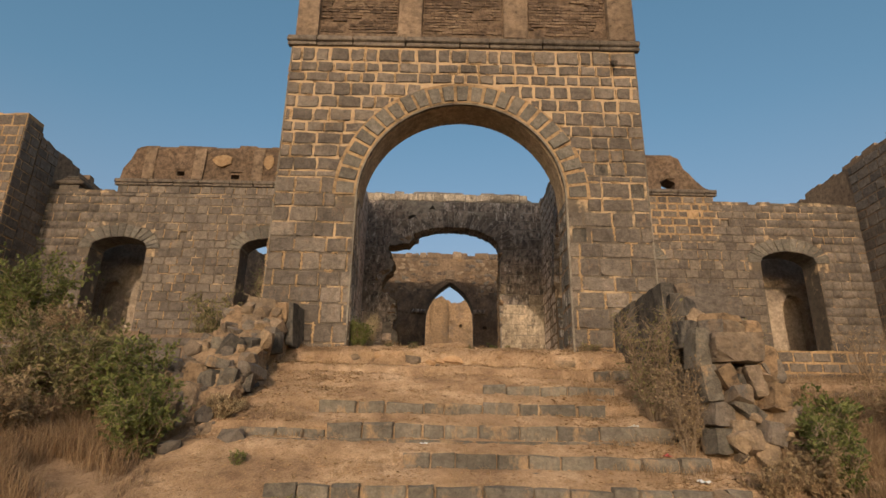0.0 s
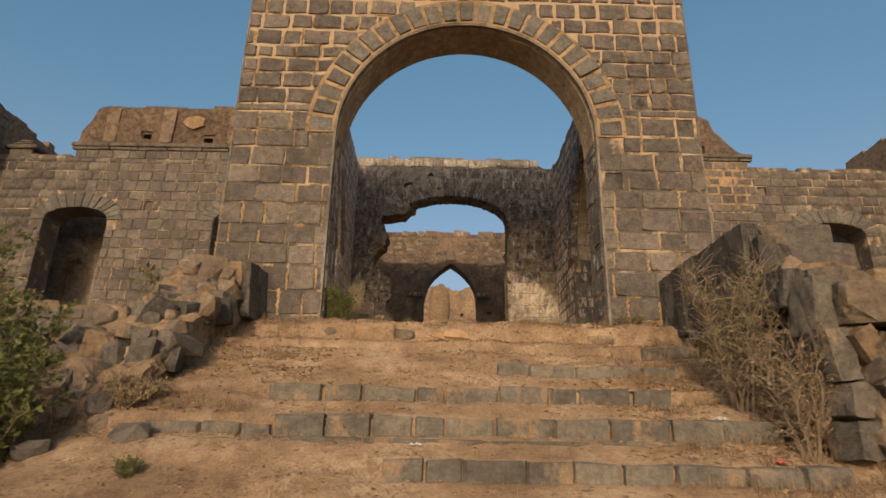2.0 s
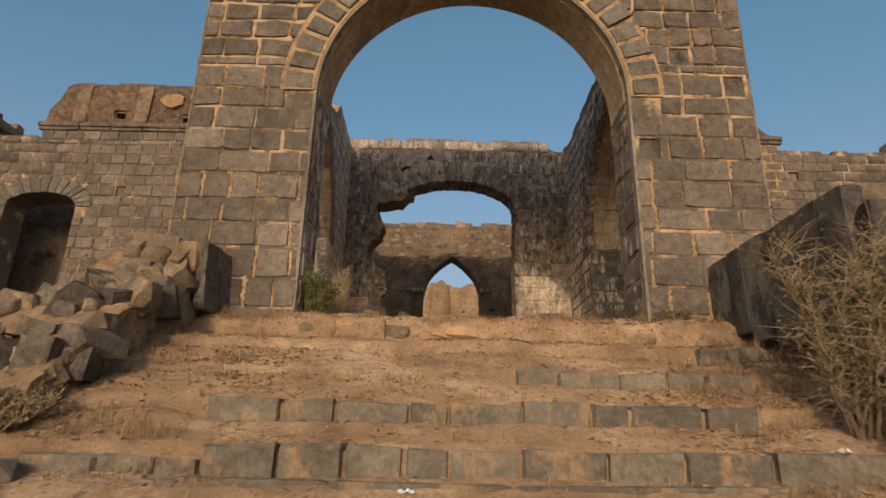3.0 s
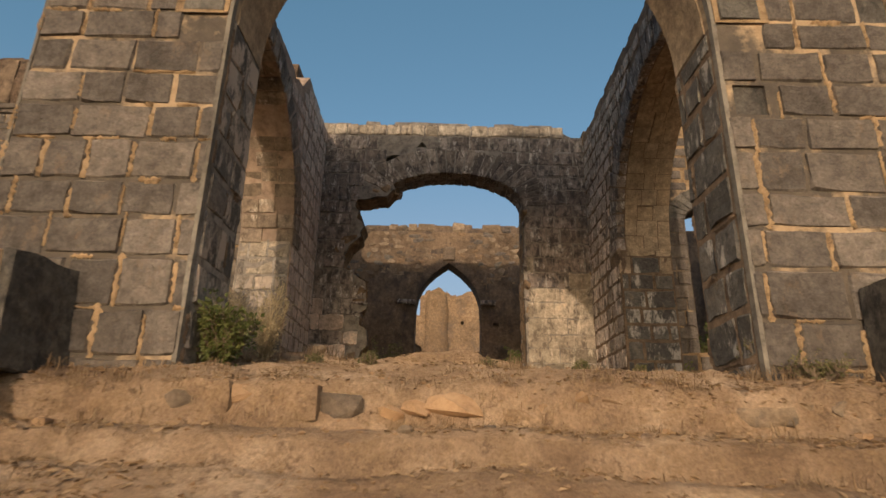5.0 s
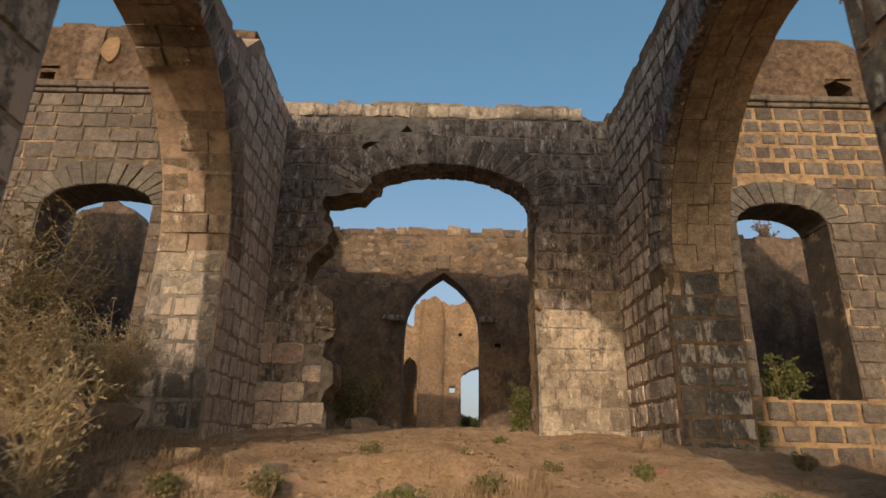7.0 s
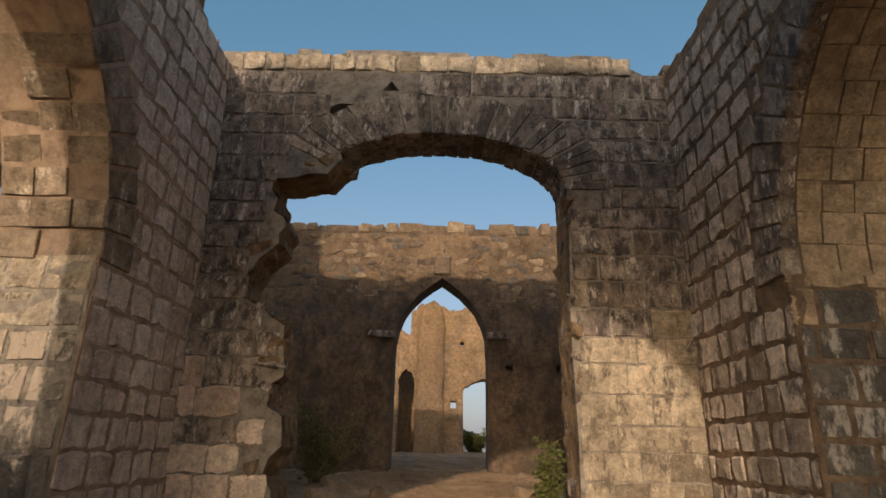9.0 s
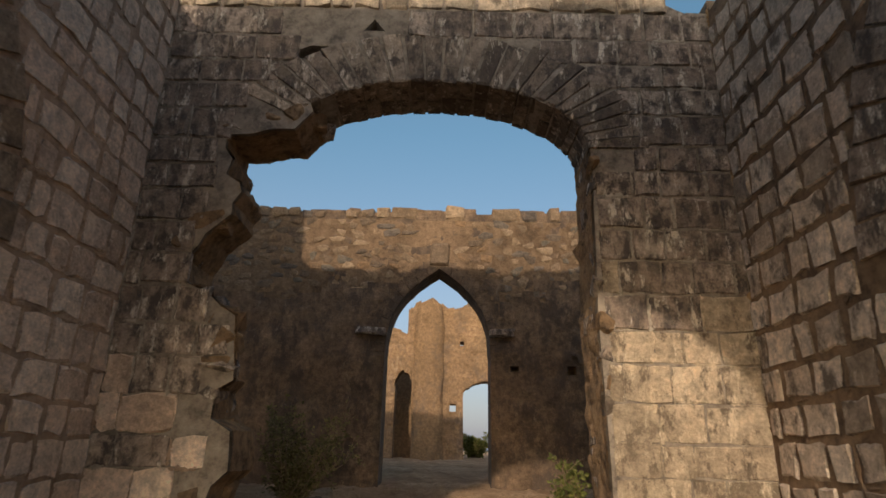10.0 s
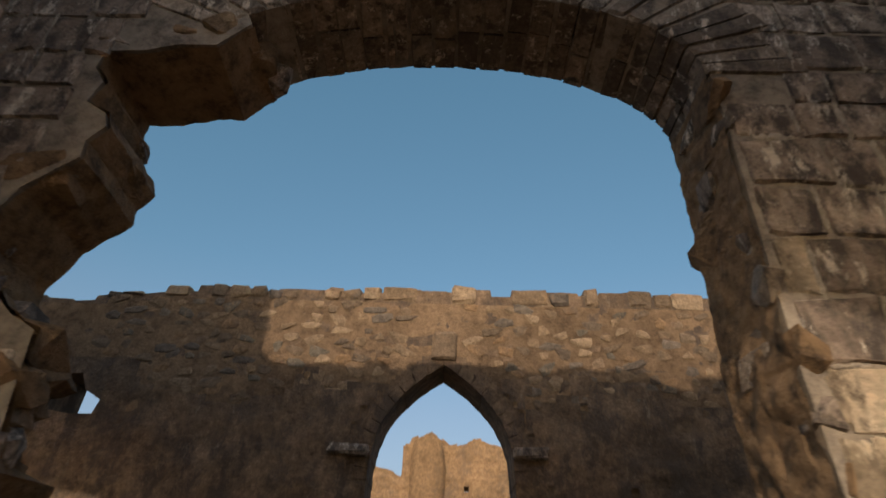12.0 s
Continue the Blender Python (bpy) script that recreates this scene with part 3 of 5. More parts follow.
# shallow backs of the lost stones, coloured dark to stand for shade in the holes
for a, b, c, d in gate_lost:
    part("hole_back", box_bm(a - 0.03, b + 0.03, 8.37, 8.43, c - 0.03, d + 0.03), SHADED_BASALT, gate)
smooth_blocks, small_blocks = pool("dressed", BASALT, 0.015, 0.007, 0.045), pool("upper", BASALT, 0.02, 0.009, 0.07)
masonry(gate, FRONT, low_rects, smooth_blocks, 0.022, R1, [gate_arch], 0.9, lean=1.0, smear=(0.62, 0.02, MORTAR))
masonry(gate, FRONT, high_rects, small_blocks, lambda u, v: lerp(0.012, 0.036, (v - 5.5) / 0.8) * (0.4 if u > 1.9 and v < 6.8 else 1), R1, [gate_arch], 0.75, lean=1.5, smear=(0.5, 0.026, MORTAR))
voussoirs(gate, FRONT, gate_arch, 25, BASALT_RING, R1, 0.60, 0.046, 0.2, -0.045, name="voussoir")


def rim(parent, m, o, width, depth, proud, mat, name="edging", extra=0.0, jambs=True):
    """A strip that follows an opening's edge round its arch and down its jambs."""
    inner, outer = o.arc(48, extra), o.arc(48, extra + width)
    if jambs:
        inner = [(o.cx - o.half - extra, o.base), *inner, (o.cx + o.half + extra, o.base)]
        outer = [(o.cx - o.half - extra - width, o.base), *outer, (o.cx + o.half + extra + width, o.base)]
    verts, faces = [], []
    for i, (p, q) in enumerate(zip(inner, outer)):
        w = 0.008 * noise.noise(Vector((p[0] * 6, p[1] * 6, 1)))
        verts += [m @ Vector(v) for v in ((p[0], depth, p[1]), (p[0], -proud + w, p[1]), (q[0] + w, -proud + w, q[1]), (q[0], 0.03, q[1]))]
        if i:
            a = i * 4
            faces += [(a - 4 + k, a + k, a + k + 1, a - 3 + k) for k in range(3)]
    return part(name, mesh_of(name, verts, faces, mat), None, parent)


rim(gate, FRONT, Opening(0.255, 1.63, 5.2, 5.2, 1.66), 0.36, 0.02, 0.022, MORTAR, "ring_bedding", extra=0.02, jambs=False)
rim(gate, FRONT, gate_arch, 0.028, 0.04, 0.012, EDGING, extra=-0.006)
for x, way in ((-1.375, 1), (1.885, -1)):
    jamb = facing((x, 8.35 if way > 0 else 8.97, 0), (0, way, 0), (way, 0, 0))
    a, b = (0.045, 0.62) if way > 0 else (0.0, 0.575)
    rough_face("jamb_mortar", jamb, a, b, 2.6, 5.2, 0.002, LIME if way > 0 else DARK_MORTAR, gate, R1, step=0.1, off=0.005)
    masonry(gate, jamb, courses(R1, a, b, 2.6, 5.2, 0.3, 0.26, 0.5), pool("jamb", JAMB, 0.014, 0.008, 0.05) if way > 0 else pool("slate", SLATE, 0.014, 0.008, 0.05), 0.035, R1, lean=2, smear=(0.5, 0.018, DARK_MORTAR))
rim(gate, FRONT, Opening(0.255, 1.63, 5.2, 5.2, 1.66), 0.01, 0.61, -0.1, SOFFIT, "soffit_plaster", extra=-0.012, jambs=False)
for x in (-2.66, 3.155):
    part("corner_edging", box_bm(x, x + 0.025, 8.335, 8.40, 2.5, 7.93, 0.006, 0.004, R1), EDGING, gate)
spout = part("water_spout", box_bm(-0.035, 0.035, -0.02, 0.26, -0.03, 0.03, 0.008, 0.004, R1), CORNICE, gate)
spout.matrix_basis = pose(2.78, 8.36, 7.74, -35, 0, 180)


def cornice(parent, x0, x1, y, z, rng):
    """A projecting moulded course of worn stones."""
    x = x0
    while x < x1 - 0.05:
        w = min(rng.uniform(0.5, 1.0), x1 - x)
        bm = box_bm(x, x + w - 0.008, y - 0.09, y + 0.06, z + 0.07, z + 0.17, 0.018, 0.006, rng)
        part("cornice_stone", bm, CORNICE, parent)
        bm = box_bm(x + 0.01, x + w - 0.01, y - 0.05, y + 0.06, z, z + 0.07, 0.012, 0.005, rng)
        part("cornice_stone", bm, CORNICE, parent)
        x += w


cornice(gate, -2.74, 3.27, 8.35, 7.95, R1)
# parapet over the gate: pilasters and sunken plaster fields
parapet = slab("wall_gate_parapet", facing((0, 8.40, 0), (1, 0, 0), (0, -1, 0)), [(-2.62, 8.12), (3.2, 8.12), (3.2, 9.2), *ragged(3.18, -2.6, 9.25, 0.06, 0.5, R1), (-2.62, 9.2)], [], 0.5, PLASTER, "weathered brown plaster parapet with shallow panels")
for u0, u1, w in ((-2.62, -2.24, 0.12), (-0.87, -0.45, 0.11), (0.95, 1.37, 0.11), (2.74, 3.2, 0.12)):
    part("pilaster", box_bm(u0, u1, 8.40 - w, 8.41, 8.12, 9.12, 0.02, 0.012, R1), PILASTER, parapet)
part("band", box_bm(-2.6, 3.18, 8.34, 8.41, 8.12, 8.24, 0.02, 0.01, R1), PLASTER, parapet)
rough_face("plaster_field", facing((0, 8.40, 0), (1, 0, 0), (0, -1, 0)), -2.24, 2.74, 8.24, 9.15, 0.03, PLASTER, parapet, R1, step=0.05, off=0.012)

PARAPET_FACE = facing((0, 8.378, 0), (1, 0, 0), (0, -1, 0))
for f0, f1 in ((-2.22, -0.89), (-0.43, 0.93), (1.39, 2.72)):
    # worn brick courses showing through the lost plaster of each field
    masonry(parapet, PARAPET_FACE, courses(R1, f0, f1, 8.26, 9.12, 0.058, 0.12, 0.34), pool("thin_brick", THIN_BRICK, 0.014, 0.008, 0.1), 0.014, R1, keep=lambda u, v: noise.noise(Vector((u * 2.4, v * 3.5, 6))) > -0.18, limit=95, lean=2.5, name="brick")

# ---- porch side walls with wide arches ----
pale_mix = pool("pale", PALE, 0.007, 0.005, 0.045)
side_arch = Opening(10.95, 1.92, 2.6, 5.1, 1.9, 0.36)
bounce_lit_blocks = pool("inner_bounce_lit", BOUNCE_LIT_INNER, 0.008, 0.008, 0.1)
inner_blocks, streaked = pool("inner", INNER, 0.014, 0.009, 0.09), pool("streaked", STREAKED, 0.012, 0.008, 0.06)
for x, way, top in ((-2.05, 1, 7.72), (2.55, -1, 7.68)):
    # on the far side the local axis runs from the back wall forward
    m = facing((x, 0 if way > 0 else 23.36, 0), (0, way, 0), (way, 0, 0))
    flip = (lambda y: y) if way > 0 else (lambda y: 23.36 - y)
    arch = Opening(flip(10.95), side_arch.half, side_arch.base, side_arch.spring, side_arch.rise, side_arch.ring)
    a, b = sorted((flip(8.97), flip(14.4)))
    if way > 0:
        edge = [(14.4, 7.75), (12.9, 7.85), (12.85, 7.5), (11.9, 7.4), (8.97, 7.5)]
    else:
        edge = [(14.4, 7.72), (12.3, 7.76), (10.0, 7.8), (8.97, 7.8)]
    top_of = lambda u, e=sorted(edge), f=flip: line(e, f(u))
    skyline = []
    for q in ragged(b, a, 0, 0.05, 0.3, R1):
        skyline.append((q[0], q[1] + top_of(q[0])))
    wall = slab("wall_porch_side", m, [(a, 2.4), (b, 2.4), (b, top_of(b)), *skyline[1:], (a, top_of(a))], [arch.outline()], 0.74, BOUNCE_LIT_MORTAR if way > 0 else DARK_MORTAR, "soot-stained stone side wall of the porch with a wide arch and broken top")
    masonry(wall, m, courses(R1, a, b, 2.7, 7.9, 0.235, 0.18, 0.36), bounce_lit_blocks if way > 0 else inner_blocks, 0.034 if way > 0 else 0.042, R1, [arch], 0.9, top_of, lean=3.5, smear=(0.6 if way > 0 else 0.35, 0.014, BOUNCE_LIT_MORTAR if way > 0 else DARK_MORTAR))
    if way > 0:
        voussoirs(wall, m, arch, 27, BROWN_VAULT, R1, 0.72, 0.02, 0.15, 0.008, 0.03, split=3)
    else:
        voussoirs(wall, m, arch, 33, STREAKED, R1, 0.1, 0.02, 0.1, 0.006)
        voussoirs(wall, m @ Matrix.Translation((0, 0.115, 0)), arch, 27, SOFFIT, R1, 0.62, 0.0, 0.035, 0.012, 0.004, split=3, name="plastered_stone")
    for yj, wj in ((side_arch.cx + side_arch.half, -1), (side_arch.cx - side_arch.half, 1)):
        # jamb faces of the side arch
        jm = facing((x, yj + 0.004 * wj, 0), (1, 0, 0), (0, -1, 0)) if wj < 0 else facing((x, yj + 0.004, 0), (-1, 0, 0), (0, 1, 0))
        lo, hi = ((-0.74, 0) if way > 0 else (0, 0.74)) if wj < 0 else ((0, 0.74) if way > 0 else (-0.74, 0))
        rough_face("jamb_mortar", jm, lo + 0.01, hi - 0.01, 2.8, 5.1, 0.002, LIME if way > 0 else DARK_MORTAR, wall, R1, step=0.1, off=0.005)
        jamb_rects = courses(R1, lo + 0.01, hi - 0.01, 2.8, 5.15, 0.25, 0.22, 0.42)
        worn = lambda u, v, base=4.75 if way > 0 else 4.8: v + 0.6 * noise.noise(Vector((u * 3.1, v * 2.3, 14))) < base
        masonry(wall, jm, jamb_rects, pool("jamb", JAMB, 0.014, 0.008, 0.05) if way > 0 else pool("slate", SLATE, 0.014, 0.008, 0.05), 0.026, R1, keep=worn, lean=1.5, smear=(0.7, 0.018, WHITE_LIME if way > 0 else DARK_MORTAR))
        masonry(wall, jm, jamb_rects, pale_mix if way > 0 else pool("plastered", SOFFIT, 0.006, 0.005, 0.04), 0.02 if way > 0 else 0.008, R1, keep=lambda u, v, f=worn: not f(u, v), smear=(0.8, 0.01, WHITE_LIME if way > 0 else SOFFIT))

# ---- back wall of the porch with a broken segmental arch ----
BACK = facing((0, 14.4, 0), (1, 0, 0), (0, -1, 0))
back_arch = Opening(0.19, 1.27, 2.9, 6.4, 0.62, 0.46)
R2 = random.Random(23)
arc = back_arch.arc(28)
hole = [(1.43, 2.9), (1.45, 4.0), (1.43, 5.0), (1.46, 6.1), (1.455, 6.38)] + [(x + R2.uniform(-0.012, 0.012), z + R2.uniform(-0.02, 0.02)) for x, z in reversed(arc[6:-1])]
hole += [(-0.78, 6.7), (-0.92, 6.53), (-1.1, 6.53), (-1.25, 6.48), (-1.44, 6.47), (-1.45, 6.35), (-1.38, 6.25), (-1.41, 6.12), (-1.3, 6.05), (-1.27, 5.97), (-1.33, 5.88), (-1.32, 5.79), (-1.5, 5.62), (-1.53, 5.54), (-1.62, 5.42), (-1.58, 5.24), (-1.4, 5.15), (-1.3, 5.06), (-1.19, 5.0), (-1.17, 4.8), (-1.14, 4.54), (-1.26, 4.47), (-1.26, 4.28), (-1.12, 4.2), (-1.1, 3.95), (-1.2, 3.85), (-1.24, 3.7), (-1.15, 3.6), (-1.12, 2.9)]
PUTLOGS2 = [[(-1.02, 7.2), (-0.7, 7.22), (-0.62, 7.33), (-0.85, 7.34), (-0.99, 7.28)], [(-0.42, 7.5), (-0.24, 7.5), (-0.33, 7.62)]]
wall2 = slab("wall_porch_back", BACK, [(-2.8, 2.6), (3.3, 2.6), (3.3, 7.7), *[(u, v + (0 if u < 2.1 else -0.2)) for u, v in ragged(3.28, -2.78, 7.96, 0.045, 0.34, R2)], (-2.8, 7.8)], [hole, *PUTLOGS2], 0.5, LIME, "sooted and lime-streaked porch back wall with a broken arch")
for v in wall2.data.vertices:
    # the torn jamb falls away behind its face
    if v.co.y > 14.8 and -1.3 < v.co.x < -1.1 and 4.4 < v.co.z < 5.1:
        v.co.x -= 0.4
trim = Opening(0.19, 1.28, 2.9, 6.4, 0.63, 0.46)
rects2 = courses(R2, -2.05, 2.55, 3.0, 7.72, 0.245, 0.2, 0.4)
left_edge = sorted([(z, u) for u, z in hole if u < -0.9])


def clear_of_break(u, v):
    return not (-1.75 < u < -1.0 and v < 6.5 and u > line(left_edge, v) - 0.12)


no_hole = lambda u, v: not (-1.12 < u < -0.12 and 7.12 < v < 7.7)
# low stones take a paler stone: sunlight put into colour, besides real limewash
is_sunlit_pale = lambda u, v: v + 0.9 * noise.noise(Vector((u * 1.7, v * 1.7, 8))) < (5.1 if u > 1.3 else 4.1)
masonry(wall2, BACK, rects2, streaked, 0.016, R2, [trim], 0.7, keep=lambda u, v: clear_of_break(u, v) and no_hole(u, v) and not is_sunlit_pale(u, v), lean=1.2, smear=(0.75, 0.014, WHITE_LIME))
masonry(wall2, BACK, rects2, pale_mix, 0.008, R2, [trim], 0.95, keep=lambda u, v: u > 0 and is_sunlit_pale(u, v), lean=1.5, smear=(0.8, 0.011, PALE))
masonry(wall2, BACK, rects2, bounce_lit_blocks, 0.014, R2, [trim], 0.95, keep=lambda u, v: u <= 0 and is_sunlit_pale(u, v) and clear_of_break(u, v), lean=2, smear=(0.7, 0.012, BOUNCE_LIT_MORTAR))
masonry(wall2, BACK, courses(R2, -2.05, 2.2, 7.72, 7.95, 0.22, 0.2, 0.36), pool("worn_coping", PALE, 0.022, 0.014, 0.09), 0.016, R2, lean=3)
voussoirs(wall2, BACK, back_arch, 29, SOOTED, R2, 0.5, 0.014, 0.17, 0.015, 0.008, skip=(0, 1, 2, 3), split=2)
jamb = facing((1.425, 14.9, 0), (0, -1, 0), (-1, 0, 0))


def torn_skin(parent, edge, y0, depth, amp, mat, rng, way=1, splay=0.0):
    """A broken masonry core that follows an edge through the thickness of a wall."""
    pts = []
    for (ua, va), (ub, vb) in zip(edge, edge[1:]):
        n = max(1, round(math.hypot(ub - ua, vb - va) / 0.035))
        pts += [(ua + (ub - ua) * i / n, va + (vb - va) * i / n) for i in range(n)]
    pts.append(edge[-1])
    nd, verts = 16, []
    for i, (u, v) in enumerate(pts):
        p, q = pts[max(i - 2, 0)], pts[min(i + 2, len(pts) - 1)]
        out = Vector((q[1] - p[1], 0, p[0] - q[0])).normalized() * way
        for j in range(nd + 1):
            w = Vector((u, y0 + depth * j / nd, v))
            cell = noise.voronoi(w * 6.5)[0]
            d = amp * (0.7 * min(cell[1] - cell[0], 0.5) + 0.5 * noise.noise(w * 5) + 0.3 * noise.noise(w * 15)) + 0.012
            if splay:
                d -= splay * (j / nd) * math.exp(-((v - 4.78) / 0.2) ** 2)
            verts.append(w + out * d)
    faces = [(i * (nd + 1) + j, i * (nd + 1) + j + 1, (i + 1) * (nd + 1) + j + 1, (i + 1) * (nd + 1) + j) for i in range(len(pts) - 1) for j in range(nd)]
    return part("torn_core", mesh_of("torn_core", verts, faces, mat), None, parent)


torn_skin(wall2, [(1.44, 3.0), (1.45, 4.0), (1.43, 5.0), (1.46, 6.1), (1.455, 6.4)], 14.405, 0.49, 0.035, CORE, R2, -1)
torn_skin(wall2, hole[hole.index((-0.78, 6.7)):], 14.405, 0.49, 0.03, CORE, R2, -1, 0.42)
for k in range(34):
    # stones still bonded into the torn right jamb
    s = R2.uniform(0.09, 0.15)
    ob = part("torn_stone", rock_mesh(R2, R2.choice([STREAKED, CORE, SOOTED]), "torn_stone", 0.85), None, wall2)
    ob.matrix_basis = Matrix.Translation((1.475, 14.4 + R2.uniform(0.07, 0.44), 3.3 + 3.05 * (k + R2.random()) / 34)) @ Euler([R2.uniform(-0.2, 0.2) for _ in range(3)]).to_matrix().to_4x4() @ Matrix.Diagonal((s * 0.9, s * 2.0, s * 1.3, 1))
for u0, u1, v0, v1 in ((-1.1, -0.55, 7.12, 7.42), (-0.5, -0.15, 7.42, 7.68)):
    part("hole_back", box_bm(u0, u1, 14.62, 14.66, v0, v1), LIME, wall2)
# torn left jamb: stones sticking out of the core
for k in range(56):
    z = 3.45 + 2.95 * k / 56
    u = line(left_edge, z) - R2.uniform(0.1, 0.16)
    back = 0.2 if 4.4 < z < 5.15 else 0.44
    s = R2.uniform(0.09, 0.14)
    ob = part("torn_stone", rock_mesh(R2, R2.choice([RUBBLE, STREAKED, CORE, CORE]), "torn_stone", 0.8), None, wall2)
    ob.matrix_basis = Matrix.Translation((u, 14.4 + R2.uniform(0.06, back), z)) @ Euler([R2.uniform(-0.3, 0.3) for _ in range(3)]).to_matrix().to_4x4() @ Matrix.Diagonal((s * 2.4, s * 1.9, s * 1.3, 1))

for k in range(26):
    f = (k + R2.random()) / 26
    s = R2.uniform(0.1, 0.17)
    ob = part("torn_stone", rock_mesh(R2, R2.choice([RUBBLE, STREAKED, CORE]), "torn_stone", 0.8), None, wall2)
    ob.matrix_basis = Matrix.Translation((lerp(-1.5, -0.74, f), 14.4 + R2.uniform(0.08, 0.42), lerp(6.5, 6.7, f) + 0.035)) @ Euler([R2.uniform(-0.3, 0.3) for _ in range(3)]).to_matrix().to_4x4() @ Matrix.Diagonal((s * 1.4, s * 1.5, s, 1))

# ---- wing walls either side ----
WING = facing((0, 14.4, 0), (1, 0, 0), (0, -1, 0))
R3 = random.Random(37)
wing_blocks = pool("wing", BASALT, 0.016, 0.008, 0.05)


def square(u, v, w, h):
    return [(u - w / 2, v - h / 2), (u + w / 2, v - h / 2), (u + w / 2, v + h / 2), (u - w / 2, v + h / 2)]


def wing(x0, x1, openings, p0, p1, broken, label, putlogs, gaps):
    lo, hi = min(x0, x1), max(x0, x1)
    skyline = ragged(hi, lo, 7.86, 0.05, 0.4, R3)
    rects = courses(R3, lo, hi, 3.2, 7.8, 0.235, 0.22, 0.42)
    rects.sort(key=lambda r: abs((r[0] + r[1]) / 2))
    lost = lost_stones(putlogs, rects)
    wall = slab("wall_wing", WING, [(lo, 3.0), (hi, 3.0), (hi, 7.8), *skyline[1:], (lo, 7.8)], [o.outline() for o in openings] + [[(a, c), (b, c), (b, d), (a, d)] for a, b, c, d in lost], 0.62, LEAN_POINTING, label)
    for a, b, c, d in lost:
        part("hole_back", box_bm(a - 0.03, b + 0.03, 14.46, 14.5, c - 0.03, d + 0.03), BASALT, wall)
    wide = lambda u, v: 0.048 if (3.0 < u < 7.2 and v > 6.75) else 0.016
    masonry(wall, WING, rects, wing_blocks, wide, R3, openings, 0.9, smear=(lambda u, v: 0.5 if u < 0 and u > -7.5 and v < 6.3 else 0.12, 0.024, MORTAR))
    for o in openings:
        voussoirs(wall, WING, o, 15, BASALT_RING, R3, 0.6, 0.024, 0.07)
    cornice(wall, p0, p1, 14.4, 8.03, R3)
    part("cornice_bed", box_bm(p0 + 0.1, p1 - 0.1, 14.41, 15.0, 7.7, 8.03), MORTAR, wall)
    masonry(wall, WING, courses(R3, p0 + 0.1, p1 - 0.1, 7.8, 8.03, 0.23, 0.22, 0.4), wing_blocks, wide, R3)
    up = facing((0, 14.42, 0), (1, 0, 0), (0, -1, 0))
    par = slab("wall_wing_parapet", up, [(p0 + 0.08, 8.2), (p1 - 0.08, 8.2), *broken], gaps, 0.45, PLASTER, "broken plastered parapet over the wing wall")
    return wall, par, up


wingL = [Opening(-8.45, 0.74, 3.5, 6.25, 0.32, 0.34), Opening(-4.52, 0.76, 3.5, 6.28, 0.32, 0.34)]
wallL, parL, upL = wing(-10.6, -2.05, wingL, -8.9, -2.6, [*ragged(-2.7, -8.3, 9.25, 0.04, 0.5, R3), (-8.5, 9.15), (-8.62, 8.8), (-8.78, 8.55)], "long grey basalt wing wall with arched doorways", [(-6.95, 6.73)], [square(-7.19, 8.42, 0.2, 0.14), square(-5.71, 8.34, 0.22, 0.12)])
rough_face("plaster_field", upL, -8.4, -2.7, 8.22, 9.18, 0.05, PLASTER, parL, R3, lambda u, v: not ((-7.35 < u < -7.03 and 8.3 < v < 8.55) or (-5.88 < u < -5.54 and 8.24 < v < 8.45)), 0.06)
for u in (-8.2, -6.85, -5.25, -3.8):
    part("pilaster", box_bm(u, u + 0.3, 14.34, 14.43, 8.21, 9.15, 0.02, 0.015, R3), PILASTER, parL)
wingR = [Opening(4.83, 0.62, 3.5, 6.22, 0.3, 0.34), Opening(8.93, 0.73, 3.5, 6.2, 0.32, 0.34)]
wallR, parR, upR = wing(11.0, 2.55, wingR, 3.5, 7.3, [(7.0, 8.3), (6.8, 8.5), (6.65, 8.7), (6.5, 8.85), (6.4, 9.15), (6.25, 9.22), *ragged(6.2, 3.6, 9.24, 0.03, 0.5, R3)], "long grey basalt wing wall with arched doorways and ochre joints", [(6.59, 7.53), (7.55, 7.2)], [[(5.8, 8.25), (6.22, 8.24), (6.24, 8.42), (6.02, 8.54), (5.84, 8.46)]])
rough_face("pointing_panel", WING, 2.7, 7.15, 6.82, 8.02, 0.003, MORTAR, wallR, R3, lambda u, v: v < 7.8 or u < 7.1, off=0.006)
rough_face("plaster_field", upR, 3.6, 6.25, 8.22, 9.18, 0.05, PLASTER, parR, R3, lambda u, v: not (5.82 < u < 6.22 and 8.24 < v < 8.52), 0.06)
for par, up, u0, v0, w, h in ((parL, upL, -6.35, 8.62, 0.55, 0.36), (parL, upL, -4.95, 8.55, 0.28, 0.45), (parL, upL, -4.25, 8.7, 0.3, 0.4)):
    bm = bmesh.new()
    ring = [(u0 + w * (0.5 + 0.5 * math.cos(a * 0.52) * R3.uniform(0.8, 1.1)), v0 + h * (0.5 + 0.5 * math.sin(a * 0.52) * R3.uniform(0.8, 1.1))) for a in range(12)]
    f = bm.faces.new([bm.verts.new(up @ Vector((u, -0.085, v))) for u, v in ring])
    made = bmesh.ops.extrude_face_region(bm, geom=[f])
    bmesh.ops.translate(bm, vec=(0, 0.08, 0), verts=[g for g in made["geom"] if isinstance(g, bmesh.types.BMVert)])
    part("plaster_patch", bm, PLASTER_PATCH, par)

